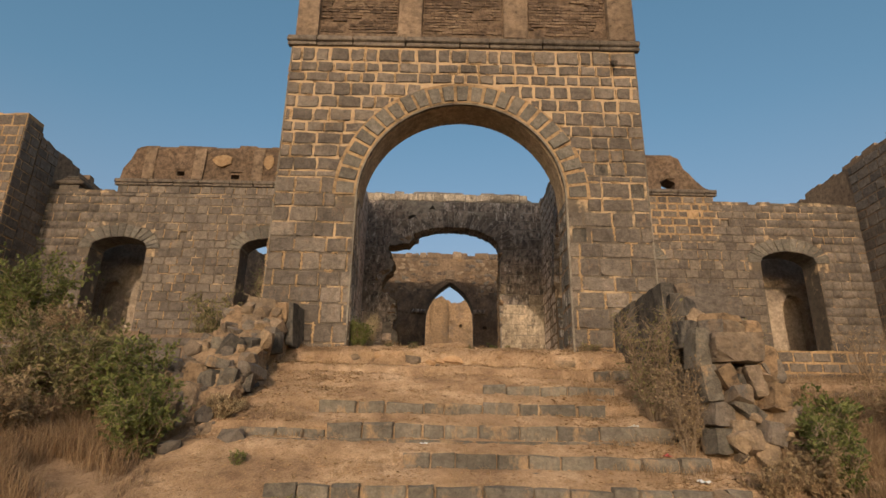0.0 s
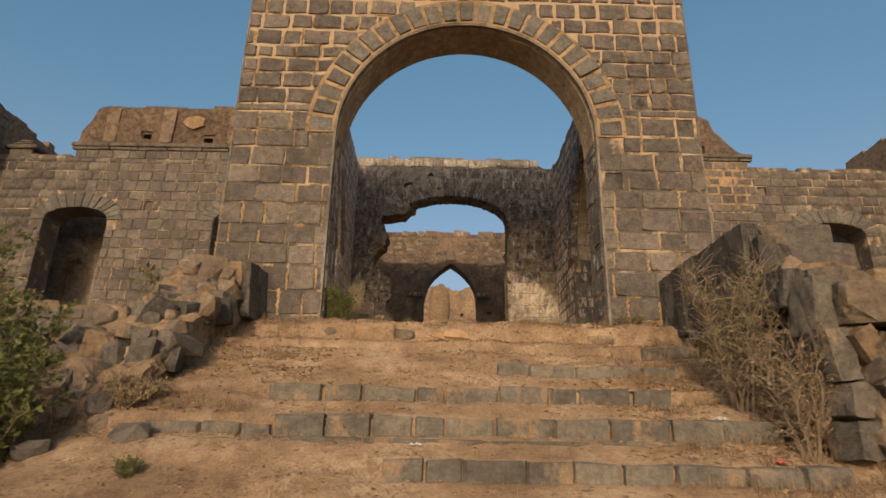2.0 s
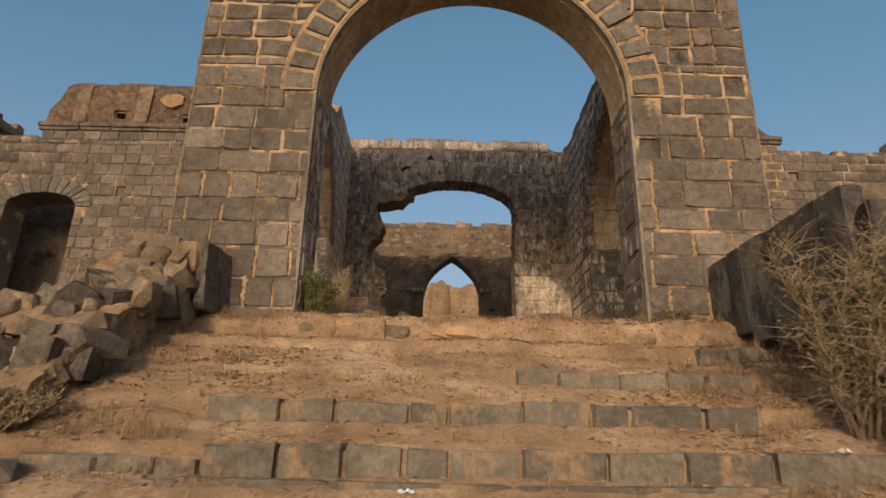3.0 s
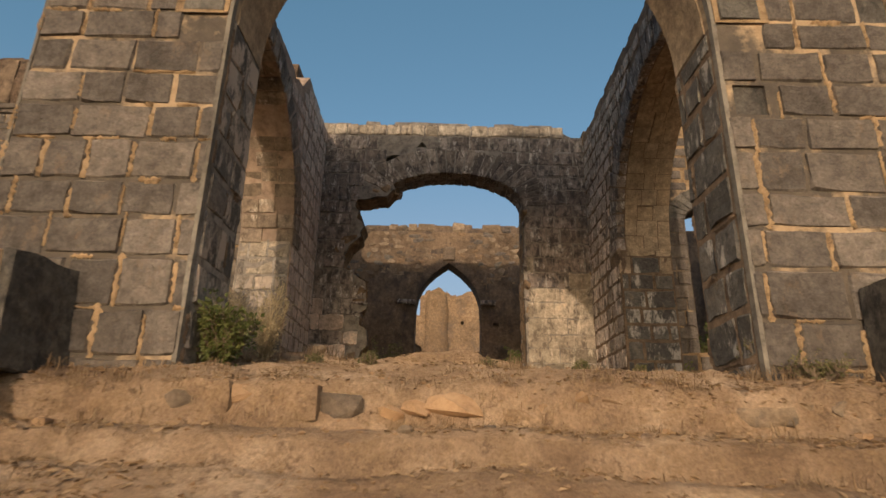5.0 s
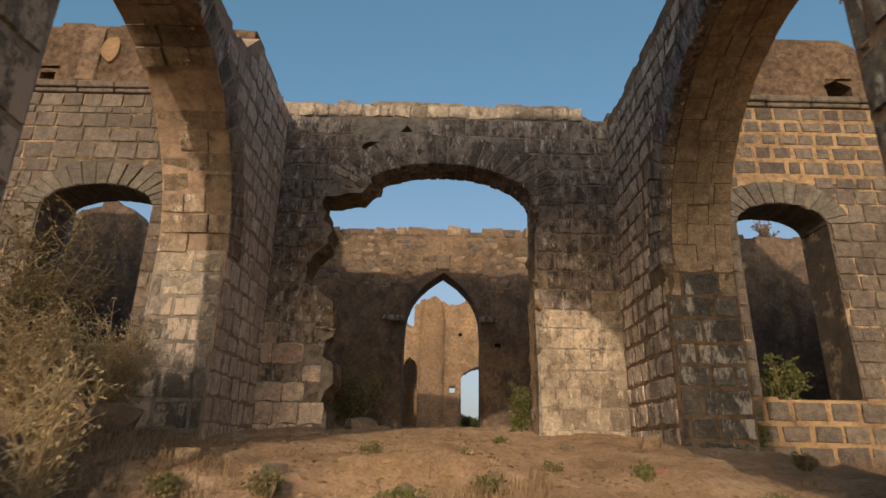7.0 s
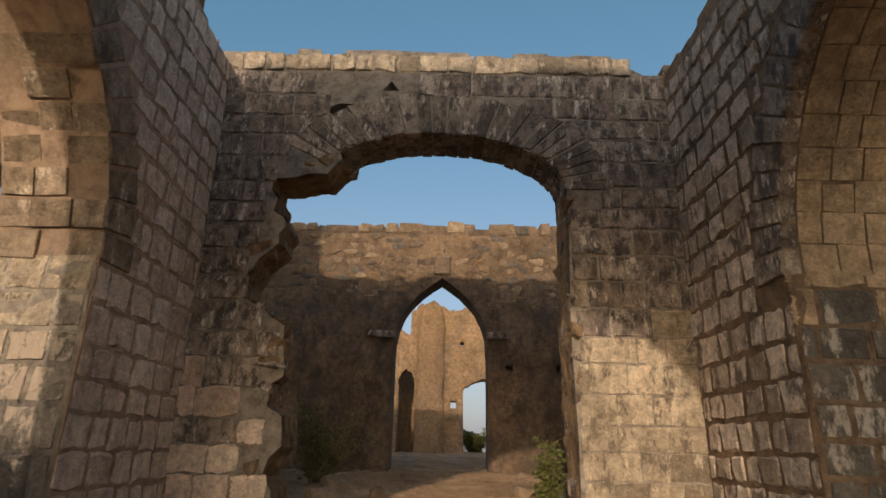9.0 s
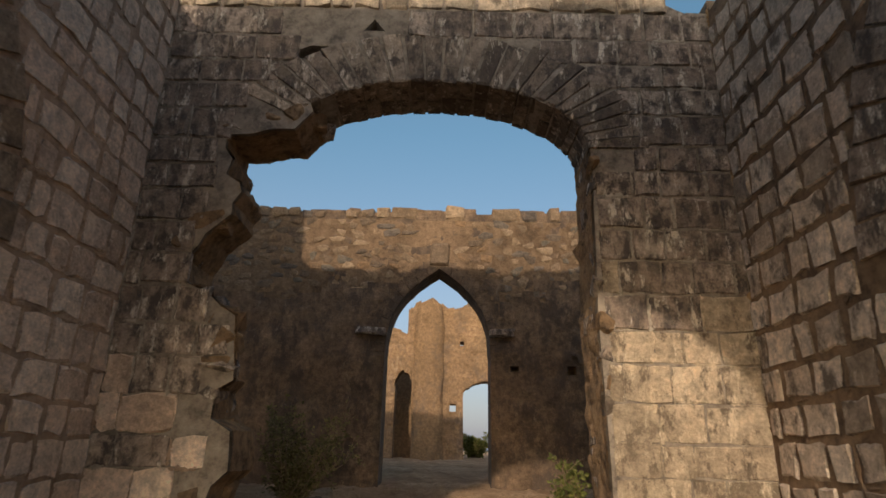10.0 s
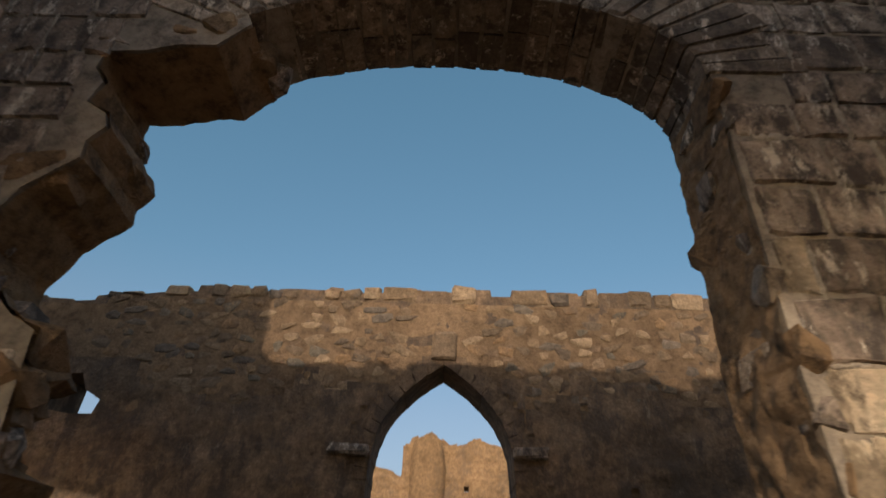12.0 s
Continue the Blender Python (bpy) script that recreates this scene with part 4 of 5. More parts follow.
# low plinth walls along the foot of the wings
for x0, x1 in ((-10.6, -2.85), (3.35, 11.0)):
    m = facing((0, 14.0, 0), (1, 0, 0), (0, -1, 0))
    low = slab("wall_plinth", m, [(x0, 2.7), (x1, 2.7), *ragged(x1, x0, 3.86, 0.02, 0.5, R3)], [], 0.39, MORTAR, "low plinth of basalt blocks with ochre joints")
    masonry(low, m, courses(R3, x0, x1, 2.8, 3.84, 0.26, 0.28, 0.48), wing_blocks, 0.045, R3)
# terrace fronts either side of the stair
for x0, x1, top in ((-11, -2.7, 3.0), (3.1, 11.0, 2.4)):
    m = facing((0, 8.5, 0), (1, 0, 0), (0, -1, 0))
    low = slab("wall_terrace", m, [(x0, 0.8), (x1, 0.8), *ragged(x1, x0, top, 0.04, 0.5, R3)], [], 0.5, DARK_MORTAR, "grey stone terrace front")
    masonry(low, m, courses(R3, x0, x1, 1.6, top - 0.05, 0.24, 0.3, 0.6), wing_blocks, 0.02, R3)

# inner room walls behind the outer doorways
for x0, x1, cx in ((-10.6, -6.4, -9.45), (6.7, 11.0, 10.05)):
    m = facing((0, 16.3, 0), (1, 0, 0), (0, -1, 0))
    room = slab("wall_room", m, [(x0, 2.9), (x1, 2.9), *ragged(x1, x0, 7.3, 0.08, 0.4, R3)], [Opening(cx, 0.36, 3.3, 5.3, 0.55).outline(0.03, R3)], 0.5, ROOM_PLASTER, "shaded plastered room wall with a narrow arched recess")
    part("niche_back", box_bm(cx - 0.45, cx + 0.45, 16.62, 16.72, 3.2, 6.0), ROOM_PLASTER, room)
    rough_face("plaster_skin", m, x0 + 0.1, x1 - 0.1, 3.2, 7.1, 0.05, ROOM_PLASTER, room, R3, lambda u, v: abs(u - cx) > 0.42 or v > 5.95)

# ---- court side walls ----
R4 = random.Random(41)
for x, way in ((-10.6, 1), (11.0, -1)):
    m = facing((x, 0 if way > 0 else 24, 0), (0, way, 0), (way, 0, 0))
    f = (lambda y: y) if way > 0 else (lambda y: 24 - y)
    a, b = sorted((f(13.62 if way > 0 else 4.0), f(20.0)))
    prof = [(4, 8.4), (9, 8.9), (11.9, 9.15), (13.2, 9.25), (14.3, 8.95), (16.6, 8.9), (20, 8.6)] if way > 0 else [(4, 8.3), (9, 8.9), (12, 9.1), (16.2, 9.0), (20, 8.4)]
    skyline = [(u, v + line(prof, f(u))) for u, v in ragged(b, a, 0, 0.09, 0.35, R4)]
    wall = slab("wall_court_side", m, [(a, -0.5), (b, -0.5), *skyline], [], 0.9, DARK_MORTAR, "high dark stone side wall with a broken top")
    rects = sorted(courses(R4, f(14.4) if way < 0 else f(13.62), f(8.0) if way < 0 else f(14.4), 2.9, 8.95, 0.27, 0.3, 0.55), key=lambda r: -f(r[0]))
    masonry(wall, m, rects, wing_blocks, 0.025, R4, top=lambda u: line(prof, f(u)) - 0.05)

BASTION = facing((0, 13.0, 0), (1, 0, 0), (0, -1, 0))
bastion = slab("wall_bastion", BASTION, [(-17, -0.5), (-10.6, -0.5), *[(u, v) for u, v in ragged(-10.6, -17, 9.4, 0.1, 0.4, R4, 0.05)]], [], 0.6, MORTAR, "sunlit bastion front of brown blocks with ochre joints")
masonry(bastion, BASTION, courses(R4, -12.6, -10.6, 3.0, 9.3, 0.25, 0.26, 0.48), wing_blocks, 0.03, R4, lean=1.5, smear=(0.5, 0.02, MORTAR))
edge_side = facing((-10.6, 13.0, 0), (0, 1, 0), (1, 0, 0))
masonry(bastion, edge_side, courses(R4, 0.0, 0.6, 3.0, 9.25, 0.25, 0.26, 0.4), wing_blocks, 0.025, R4)
# a small capped pier on the end of the wing wall
for half, z0, z1, bevel in ((0.27, 7.76, 8.02, 0.02), (0.38, 8.02, 8.13, 0.03), (0.28, 8.13, 8.22, 0.04), (0.18, 8.22, 8.31, 0.04)):
    part("pier_cap", box_bm(-10.12 - half, -10.12 + half, 14.34 + (0.38 - half) * 0.6, 14.95 - (0.38 - half) * 0.6, z0, z1, bevel, 0.008, R4), CORNICE, wallL)

# ---- hall behind: back wall with pointed doorway ----
HALL = facing((0, 19.2, 0), (1, 0, 0), (0, -1, 0))
door3 = Opening(0.23, 0.81, 3.2, 5.5, 1.34, 0.2, "pointed")
R5 = random.Random(53)
prof3 = [(-10.6, 7.65), (-8.3, 7.8), (-7.8, 8.25), (-6.9, 8.35), (-6.4, 7.75), (-4.5, 7.62), (-3, 7.79), (3.5, 7.87), (11, 7.8)]
gap3 = [(-4.32, 6.18), (-3.8, 6.08), (-3.74, 6.3), (-3.95, 6.42), (-4.05, 6.62), (-4.3, 6.6)]
hallwall = slab("wall_hall_back", HALL, [(-10.6, 2.8), (11, 2.8), *[(u, v + line(prof3, u)) for u, v in ragged(11, -10.6, 0, 0.06, 0.3, R5)]], [door3.outline(), gap3, square(1.4, 5.28, 0.13, 0.09), square(2.27, 5.27, 0.14, 0.13)], 0.6, SOOT_PLASTER, "rubble and plaster hall wall with a pointed doorway")
rough_face("plaster_skin", HALL, -5.4, 4.6, 3.3, 7.4, 0.045, SOOT_PLASTER, hallwall, R5, lambda u, v: v + 0.5 * noise.noise(Vector((u * 1.9, v * 1.9, 3))) < 6.5 and abs(u - 0.23) > door3.reach(v, 0.2) + 0.06 and not (-4.3 < u < -3.5 and 6.1 < v < 6.75) and abs(v - 5.28) + min(abs(u - 1.4), abs(u - 2.27)) > 0.2)
rough_face("bedding_mortar", HALL, -5.4, 4.6, 6.1, 7.66, 0.007, TAN_MORTAR, hallwall, R5, lambda u, v: v < line(prof3, u) - 0.1 and abs(u - 0.23) > door3.reach(v, 0.2) + 0.06 and not (-4.5 < u < -3.4 and v < 6.8), step=0.06, off=0.003)
for u, v in ((1.4, 5.28), (2.27, 5.27)):
    part("hole_back", box_bm(u - 0.1, u + 0.1, 19.45, 19.5, v - 0.1, v + 0.1), SOOT_PLASTER, hallwall)
FIELD_STONES = [rock_mesh(R5, mat, "rubble_stone", 0.7) for mat in (TAN, TAN, TAN, RUBBLE, RUBBLE, STEP_STONE, BASALT, OCHRE_WALL) for _ in range(3)]
row = 0
while row < 9:
    # irregular field stones half sunk in the mortar, larger towards the top
    u = -4.0 + R5.uniform(0, 0.2)
    while u < 3.6:
        w = R5.uniform(0.1, 0.3)
        v = 6.42 + row * 0.145 + R5.uniform(-0.05, 0.05)
        if abs(u - 0.23) > door3.reach(v, 0.3) + 0.12 and not (abs(u - 0.23) < 0.3 and v > 6.8) and not (u < -3.3 and v < 6.8) and R5.random() < 0.82:
            ob = new("rubble_stone", R5.choice(FIELD_STONES))
            ob.parent = hallwall
            ob.matrix_basis = Matrix.Translation((u, 19.205, v)) @ Matrix.Rotation(R5.gauss(0, 0.22), 4, "Y") @ Matrix.Diagonal((w * 1.05, R5.uniform(0.035, 0.065), R5.uniform(0.09, 0.16), 1))
        u += w + R5.uniform(0.01, 0.12)
    row += 1
part("keystone", box_bm(0.08, 0.38, 19.12, 19.3, 6.88, 7.25, 0.03, 0.015, R5), RUBBLE, hallwall)
for u0, u1 in ((-1.02, -0.56), (1.02, 1.4)):
    part("springer_slab", box_bm(u0, u1, 19.08, 19.6, 5.76, 5.86, 0.02, 0.02, R5), STREAKED, hallwall)
u = -4.6
while u < 4.2:
    w = R5.uniform(0.18, 0.5)
    if R5.random() < 0.8:
        part("coping_stone", box_bm(u, u + w - 0.02, 19.17, 19.55, 7.68, line(prof3, u) + R5.uniform(0.0, 0.1), 0.03, 0.02, R5), R5.choice([BASALT, TAN, RUBBLE]), hallwall)
    u += w
voussoirs(hallwall, HALL, door3, 22, SOOT_PLASTER, R5, 0.58, 0.02, 0.03, 0.01, thick=0.13)

# ---- far ruined wall seen through the doorway ----
FAR = facing((0, 30, 0), (1, 0, 0), (0, -1, 0))
door4 = Opening(1.9, 0.9, 3.4, 5.75, 0.5, 0.2)
door5 = Opening(-0.98, 0.3, 3.4, 5.8, 0.75, 0.1)
R6 = random.Random(61)
prof4 = [(-6, 7.0), (-1.75, 8.05), (-1.2, 7.95), (-0.9, 7.8), (-0.86, 8.75), (-0.1, 9.1), (0.35, 8.8), (0.5, 8.65), (1.3, 8.9), (2.2, 8.6), (7, 8.0)]
eyes4 = [square(0.67, 5.39, 0.22, 0.24), square(0.95, 7.5, 0.14, 0.14)]
farwall = slab("wall_far", FAR, [(-6, 3.0), (7, 3.0), *[(u, v + line(prof4, u)) for u, v in ragged(7, -6, 0, 0.05, 0.2, R6)]], [door4.outline(0.03, R6), door5.outline(0.04, R6), *eyes4], 0.7, OCHRE_WALL, "tall sunlit ochre ruin wall with a broken top and doorways")


def far_skin(u, v):
    return abs(u - 1.9) > door4.reach(v, 0.05) + 0.03 and abs(u + 0.98) > door5.reach(v, 0.05) + 0.03 and v < line(prof4, u) - 0.1 and all(abs(u - a) > 0.16 or abs(v - b) > 0.18 for a, b in ((0.67, 5.39), (0.95, 7.5)))


rough_face("plaster_skin", FAR, -2.4, 3.4, 3.5, 9.0, 0.07, OCHRE_WALL, farwall, R6, far_skin, 0.06)
verts, faces = [], []
for j in range(60):
    for i in range(15):
        a = math.pi * i / 14
        v = 3.6 + 5.2 * j / 59
        d = 1 + 0.12 * noise.noise(Vector((a * 2, v * 1.6, 4))) + 0.06 * noise.noise(Vector((a * 5, v * 5, 4)))
        if v > 8.3:
            d *= 1 - ((v - 8.3) / 0.7) ** 2 * 0.5
        verts.append((-0.16 - 0.5 * math.cos(a) * d, 29.98 - 0.34 * math.sin(a) * d, v))
faces = [(j * 15 + i, j * 15 + i + 1, j * 15 + i + 16, j * 15 + i + 15) for j in range(59) for i in range(14)]
part("buttress", mesh_of("buttress", verts, faces, OCHRE_WALL, True), None, farwall)
slab("wall_far_back", facing((0, 32.5, 0), (1, 0, 0), (0, -1, 0)), [(-6, 3), (0.5, 3), *ragged(0.5, -6, 6.9, 0.1, 0.4, R6)], [], 0.5, OCHRE_WALL, "shaded ochre ruin wall behind a doorway")

# ---- steps: bare basalt risers standing out of the earth ----
R7 = random.Random(71)


def step_mesh(rng, mat):
    bm = box_bm(-0.5, 0.5, 0, 0.34, -1.0, 0, 0.03, 0.0)
    for v in bm.verts:
        v.co += Vector((rng.uniform(-0.03, 0.03), rng.uniform(-0.016, 0.016), rng.uniform(-0.07, 0.05)))
    me = bpy.data.meshes.new("step_stone")
    bm.to_mesh(me)
    bm.free()
    me.materials.append(mat)
    return me


step_pool = [step_mesh(R7, STEP_STONE) for _ in range(14)]
SPANS = [(-2.2, 2.6)] * 5 + [(-1.4, 2.5), (-0.34, 2.45), (-1.95, 2.4), (-1.29, 1.75), (0.48, 2.0), (1.92, 2.38)]
stair = tagged(new("stone_stair", None), "worn basalt stair half buried in orange earth", "stairs", kind="structure")
for (y, z), (x0, x1) in zip(STEPS[:-1], SPANS):
    x = x0
    while x < x1 - 0.1:
        w = min(R7.uniform(0.2, 0.42), x1 - x)
        sunk = R7.uniform(0.0, 0.02) + (0.06 if y == 5.9 and x < -1.3 else 0)
        ob = new("step_stone", R7.choice(step_pool))
        ob.parent = stair
        ob.matrix_basis = Matrix.Translation((x + w / 2, y + R7.uniform(-0.012, 0.012), z - sunk)) @ Matrix.Rotation(radians(R7.uniform(-1.5, 1.5)), 4, "Z") @ Matrix.Diagonal((w - R7.uniform(0.004, 0.028), 1, 0.25, 1))
        x += w
    part("earth_bedding", box_bm((x0 if y != 5.9 else -1.3) + 0.05, x1 - 0.05, y + 0.045, y + 0.3, z - 0.3, z - 0.03, 0.01, 0.008, R7), EARTH, stair)
    if 4.0 < y < 7.8:
        # worn slabs bedded in the earth at the foot of each riser
        x = x0
        while x < x1 - 0.3:
            w = R7.uniform(0.4, 0.9)
            if R7.random() < 0.72:
                ob = new("foot_slab", R7.choice(step_pool))
                ob.parent = stair
                ob.matrix_basis = Matrix.Translation((x + w / 2, y - 0.085 + R7.uniform(-0.02, 0.01), z - 0.15 + R7.uniform(-0.02, 0.01))) @ Matrix.Diagonal((w - 0.02, 0.5, 0.12, 1))
            x += w


# ---- stones and ruined stair walls ----
ROCKS = [rock_mesh(R7, RUBBLE, "stone", 0.75) for _ in range(12)]
CLODS = [rock_mesh(R7, CLOD, "stone", 0.6) for _ in range(8)]
DARK_ROCKS = [rock_mesh(R7, BASALT, "stone", 0.8) for _ in range(12)]


def ruined_wall(name, prof, x0, x1, label, rng, count, toe=0):
    """A torn stretch of wall along y between x0 and x1 with a stepped top profile; its core is rough and set with stones."""
    ny, nt = 110, 44
    ya, yb = prof[0][0], prof[-1][0]
    half, mid = (x1 - x0) / 2, (x0 + x1) / 2
    verts, faces = [], []

    def skin(y, a):
        """A point of the core's skin at y and at a from -1 (one foot) over the top to 1 (other foot)."""
        top, g = line(prof, y), ground_height(mid, y) - 0.3
        k = abs(a)
        s = 1 if a > 0 else -1
        if k < 0.4:
            p = Vector((mid + s * half * k / 0.4, y, top))
        else:
            p = Vector((mid + s * half * (1 + 0.12 * (k - 0.4)), y, top + (g - top) * (k - 0.4) / 0.6))
        q = p * 3.1
        d = 0.05 * noise.noise(q) + 0.04 * noise.noise(q * 2.3) + 0.06 * abs(noise.noise(q * 4)) + 0.04 * noise.noise(q * 9) - 0.04
        return p + Vector((s * d if k >= 0.35 else d * 0.3, d * 0.8, d if k < 0.45 else 0))

    for i in range(ny + 1):
        y = ya + (yb - ya) * i / ny
        verts += [skin(y, -1 + 2 * j / nt) for j in range(nt + 1)]
    w = nt + 1
    faces = [(i * w + j, i * w + j + 1, (i + 1) * w + j + 1, (i + 1) * w + j) for i in range(ny) for j in range(nt)]
    faces += [tuple(reversed(range(w))), tuple(range(ny * w, ny * w + w))]
    thing = tagged(new(name, mesh_of(name, verts, faces, CORE)), label, "ruined wall")
    for k in range(count + toe):
        y = ya + (yb - ya) * rng.random() ** 0.85 if k < count else ya + rng.random() * 0.9
        if k >= count:
            # the torn end: even over its height
            z = rng.uniform(prof[0][1] - 0.3, line(prof, ya + 0.7))
            y = next((ya + 0.01 * i for i in range(90) if line(prof, ya + 0.01 * i) >= z), ya)
        a = rng.uniform(-0.95, 0.95) if k < count else rng.uniform(-0.42, 0.42)
        p = skin(y, a)
        size = rng.uniform(0.1, 0.29)
        if k >= count:
            p.z = min(p.z, z)
            p.y -= 0.03
        p.x += (0.05 if p.x < mid else -0.05) * (abs(a) > 0.4)
        p.z -= 0.05 * (abs(a) <= 0.4)
        ob = new("stone", rng.choice(ROCKS if rng.random() < (0.55 if k < count else 0.8) else DARK_ROCKS))
        ob.parent = thing
        ob.matrix_basis = Matrix.Translation(p) @ Euler([rng.uniform(-0.35, 0.35) for _ in range(3)]).to_matrix().to_4x4() @ Matrix.Diagonal((size * 0.8, size * rng.uniform(0.9, 1.5), size * rng.uniform(0.6, 1.0), 1))
    return thing


for k in range(26):
    # stones bedded in the ragged earth ledge before the gate
    x = -2.0 + 4.4 * (k + R7.random()) / 26
    y = 8.0 + 0.1 * noise.noise(Vector((x * 1.4, 2, 5))) + 0.05 * noise.noise(Vector((x * 5, 2, 5)))
    size = R7.uniform(0.07, 0.2)
    ob = new("ledge_stone", R7.choice(CLODS + ROCKS[:3]))
    ob.parent = stair
    ob.matrix_basis = Matrix.Translation((x, y + 0.07, 2.66 - R7.uniform(0.0, 0.12))) @ Euler([R7.uniform(-0.3, 0.3) for _ in range(3)]).to_matrix().to_4x4() @ Matrix.Diagonal((size * R7.uniform(1.0, 1.9), size, size * R7.uniform(0.5, 0.8), 1))

def weathered_block(rng, sx, sy, sz, mat, name, rough=0.012, torn=0.0):
    """A squared stone with worn arrises and an uneven face; torn pulls its corners in."""
    bm = bmesh.new()
    bmesh.ops.create_cube(bm, size=1)
    bmesh.ops.subdivide_edges(bm, edges=bm.edges[:], cuts=4, use_grid_fill=True)
    seed = Vector((rng.uniform(0, 50), rng.uniform(0, 50), rng.uniform(0, 50)))
    size = Vector((sx, sy, sz))
    for v in bm.verts:
        p = v.co * 2
        far = sorted((abs(p.x), abs(p.y), abs(p.z)))
        arris = max(0, far[1] - 0.75) * 4
        q = Vector((v.co.x * sx, v.co.y * sy, v.co.z * sz))
        n = noise.noise(q * 7 + seed) + 0.6 * noise.noise(q * 17 + seed)
        chip = torn * max(0, noise.noise(q * 4 + seed * 2) + 0.25)
        q *= 1 - arris * (0.03 + 0.5 * chip * max(0, far[0] - 0.2))
        v.co = q + p.normalized() * (n * rough - chip * 0.12 * min(size))
    me = bpy.data.meshes.new(name)
    bm.to_mesh(me)
    bm.free()
    me.materials.append(mat)
    return me


def set_block(thing, name, place, size, mat, turn=(0, 0, 0), rough=0.02, torn=0.3):
    ob = new(name, weathered_block(R7, *size, mat, name, rough, torn))
    ob.parent = thing
    ob.matrix_basis = pose(*place, *turn)


# earth-caked kerb stones along the ledge before the gate, lower and flatter past the worn gap
x = -2.05
while x < 2.4:
    w = R7.uniform(0.26, 0.46) if x < -0.4 else R7.uniform(0.2, 0.36)
    if -0.36 < x + w / 2 < 0.3 or R7.random() < 0.12:
        x += w
        continue
    edge = 8.0 + 0.1 * noise.noise(Vector((x * 1.4, 2, 5))) + 0.05 * noise.noise(Vector((x * 5, 2, 5)))
    high, up = (R7.uniform(0.17, 0.23), 2.62) if x < -0.4 else (R7.uniform(0.1, 0.15), 2.575)
    set_block(stair, "ledge_stone", (x + w / 2, edge + 0.13, up + R7.uniform(-0.02, 0.02)), (w * 0.96, 0.3, high), R7.choice([EARTH, EARTH, EARTH, RUBBLE]), (R7.uniform(-6, 6), R7.uniform(-5, 5), R7.uniform(-9, 9)), 0.022, 0.6)
    x += w
for k in range(40):
    # clods and chips fallen at the foot of the ledge
    x, size = R7.uniform(-2.0, 2.3), R7.uniform(0.03, 0.085)
    y = 7.9 - abs(R7.gauss(0, 0.1))
    ob = new("fallen_chip", R7.choice(CLODS + ROCKS[:4]))
    ob.parent = stair
    ob.matrix_basis = Matrix.Translation((x, y, ground_height(x, y) + size * 0.15)) @ Matrix.Rotation(R7.uniform(0, 6.3), 4, "Z") @ Matrix.Diagonal((size * 1.4, size, size * 0.7, 1))

left_prof = [(6.1, 1.72), (6.22, 2.02), (6.45, 2.2), (6.7, 2.36), (6.9, 2.54), (7.2, 2.7), (7.45, 2.82), (7.6, 2.98), (7.75, 3.04), (7.85, 3.28), (8.3, 3.3)]
left_wall = ruined_wall("stair_wall", left_prof, -2.95, -2.15, "tumbled rubble stair wall of ochre mortar and dark blocks", R7, 105, 22)
# the darkest blocks carry the shade of their faces in their colour
for name, place, size, mat, turn, torn in (
        ("facing_slab", (-2.06, 8.12, 3.06), (0.1, 0.5, 0.62), SHADED_BASALT, (0, -4, -6), 0.15),
        ("ochre_block", (-2.5, 7.95, 3.27), (0.4, 0.3, 0.26), RUBBLE, (0, 3, 8), 0.5),
        ("ochre_block", (-2.22, 8.0, 3.2), (0.26, 0.32, 0.3), CORE, (0, -4, -10), 0.6),
        ("ochre_block", (-2.55, 7.72, 3.03), (0.24, 0.2, 0.18), RUBBLE, (0, 5, 14), 0.4),
        ("dark_block", (-2.32, 7.68, 3.0), (0.16, 0.18, 0.14), STEP_STONE, (10, 20, 30), 0.5),
        ("ochre_block", (-2.36, 7.58, 2.84), (0.3, 0.22, 0.17), CORE, (5, -8, -12), 0.6),
        ("dark_block", (-2.14, 7.5, 2.72), (0.16, 0.3, 0.26), SHADED_BASALT, (6, -12, 18), 0.5),
        ("dark_block", (-2.5, 6.98, 2.56), (0.26, 0.22, 0.32), SHADED_BASALT, (8, 24, 20), 0.6),
        ("dark_block", (-2.68, 7.05, 2.58), (0.18, 0.2, 0.26), STEP_STONE, (0, 4, -8), 0.3),
        ("ochre_block", (-2.86, 7.0, 2.5), (0.2, 0.26, 0.26), RUBBLE, (0, -6, 10), 0.5),
        ("dark_block", (-2.3, 7.1, 2.62), (0.18, 0.24, 0.2), SHADED_BASALT, (12, 10, -20), 0.6),
        ("dark_block", (-2.26, 6.85, 2.36), (0.22, 0.28, 0.24), RUBBLE, (-8, 12, 24), 0.6),
        ("dark_block", (-2.28, 6.4, 2.16), (0.19, 0.2, 0.2), STEP_STONE, (0, 4, 8), 0.25),
        ("dark_block", (-2.47, 6.36, 2.14), (0.17, 0.18, 0.19), SHADED_BASALT, (4, -6, -14), 0.4),
        ("dark_block", (-2.16, 6.62, 2.14), (0.16, 0.3, 0.2), SHADED_BASALT, (0, 6, 10), 0.5),
        ("ochre_block", (-2.66, 6.42, 2.2), (0.22, 0.2, 0.24), CORE, (0, 8, 20), 0.7),
        ("ochre_block", (-2.62, 6.22, 1.95), (0.3, 0.22, 0.26), RUBBLE, (0, -4, -10), 0.6),
        ("dark_block", (-2.5, 6.6, 2.34), (0.22, 0.16, 0.12), STEP_STONE, (0, 10, 30), 0.4)):
    set_block(left_wall, name, place, size, mat, turn, torn=torn * 1.4)

right_prof = [(5.5, 1.4), (5.56, 2.0), (5.62, 2.3), (5.84, 2.36), (5.9, 2.55), (6.24, 2.62), (6.3, 2.9), (8.3, 3.1)]
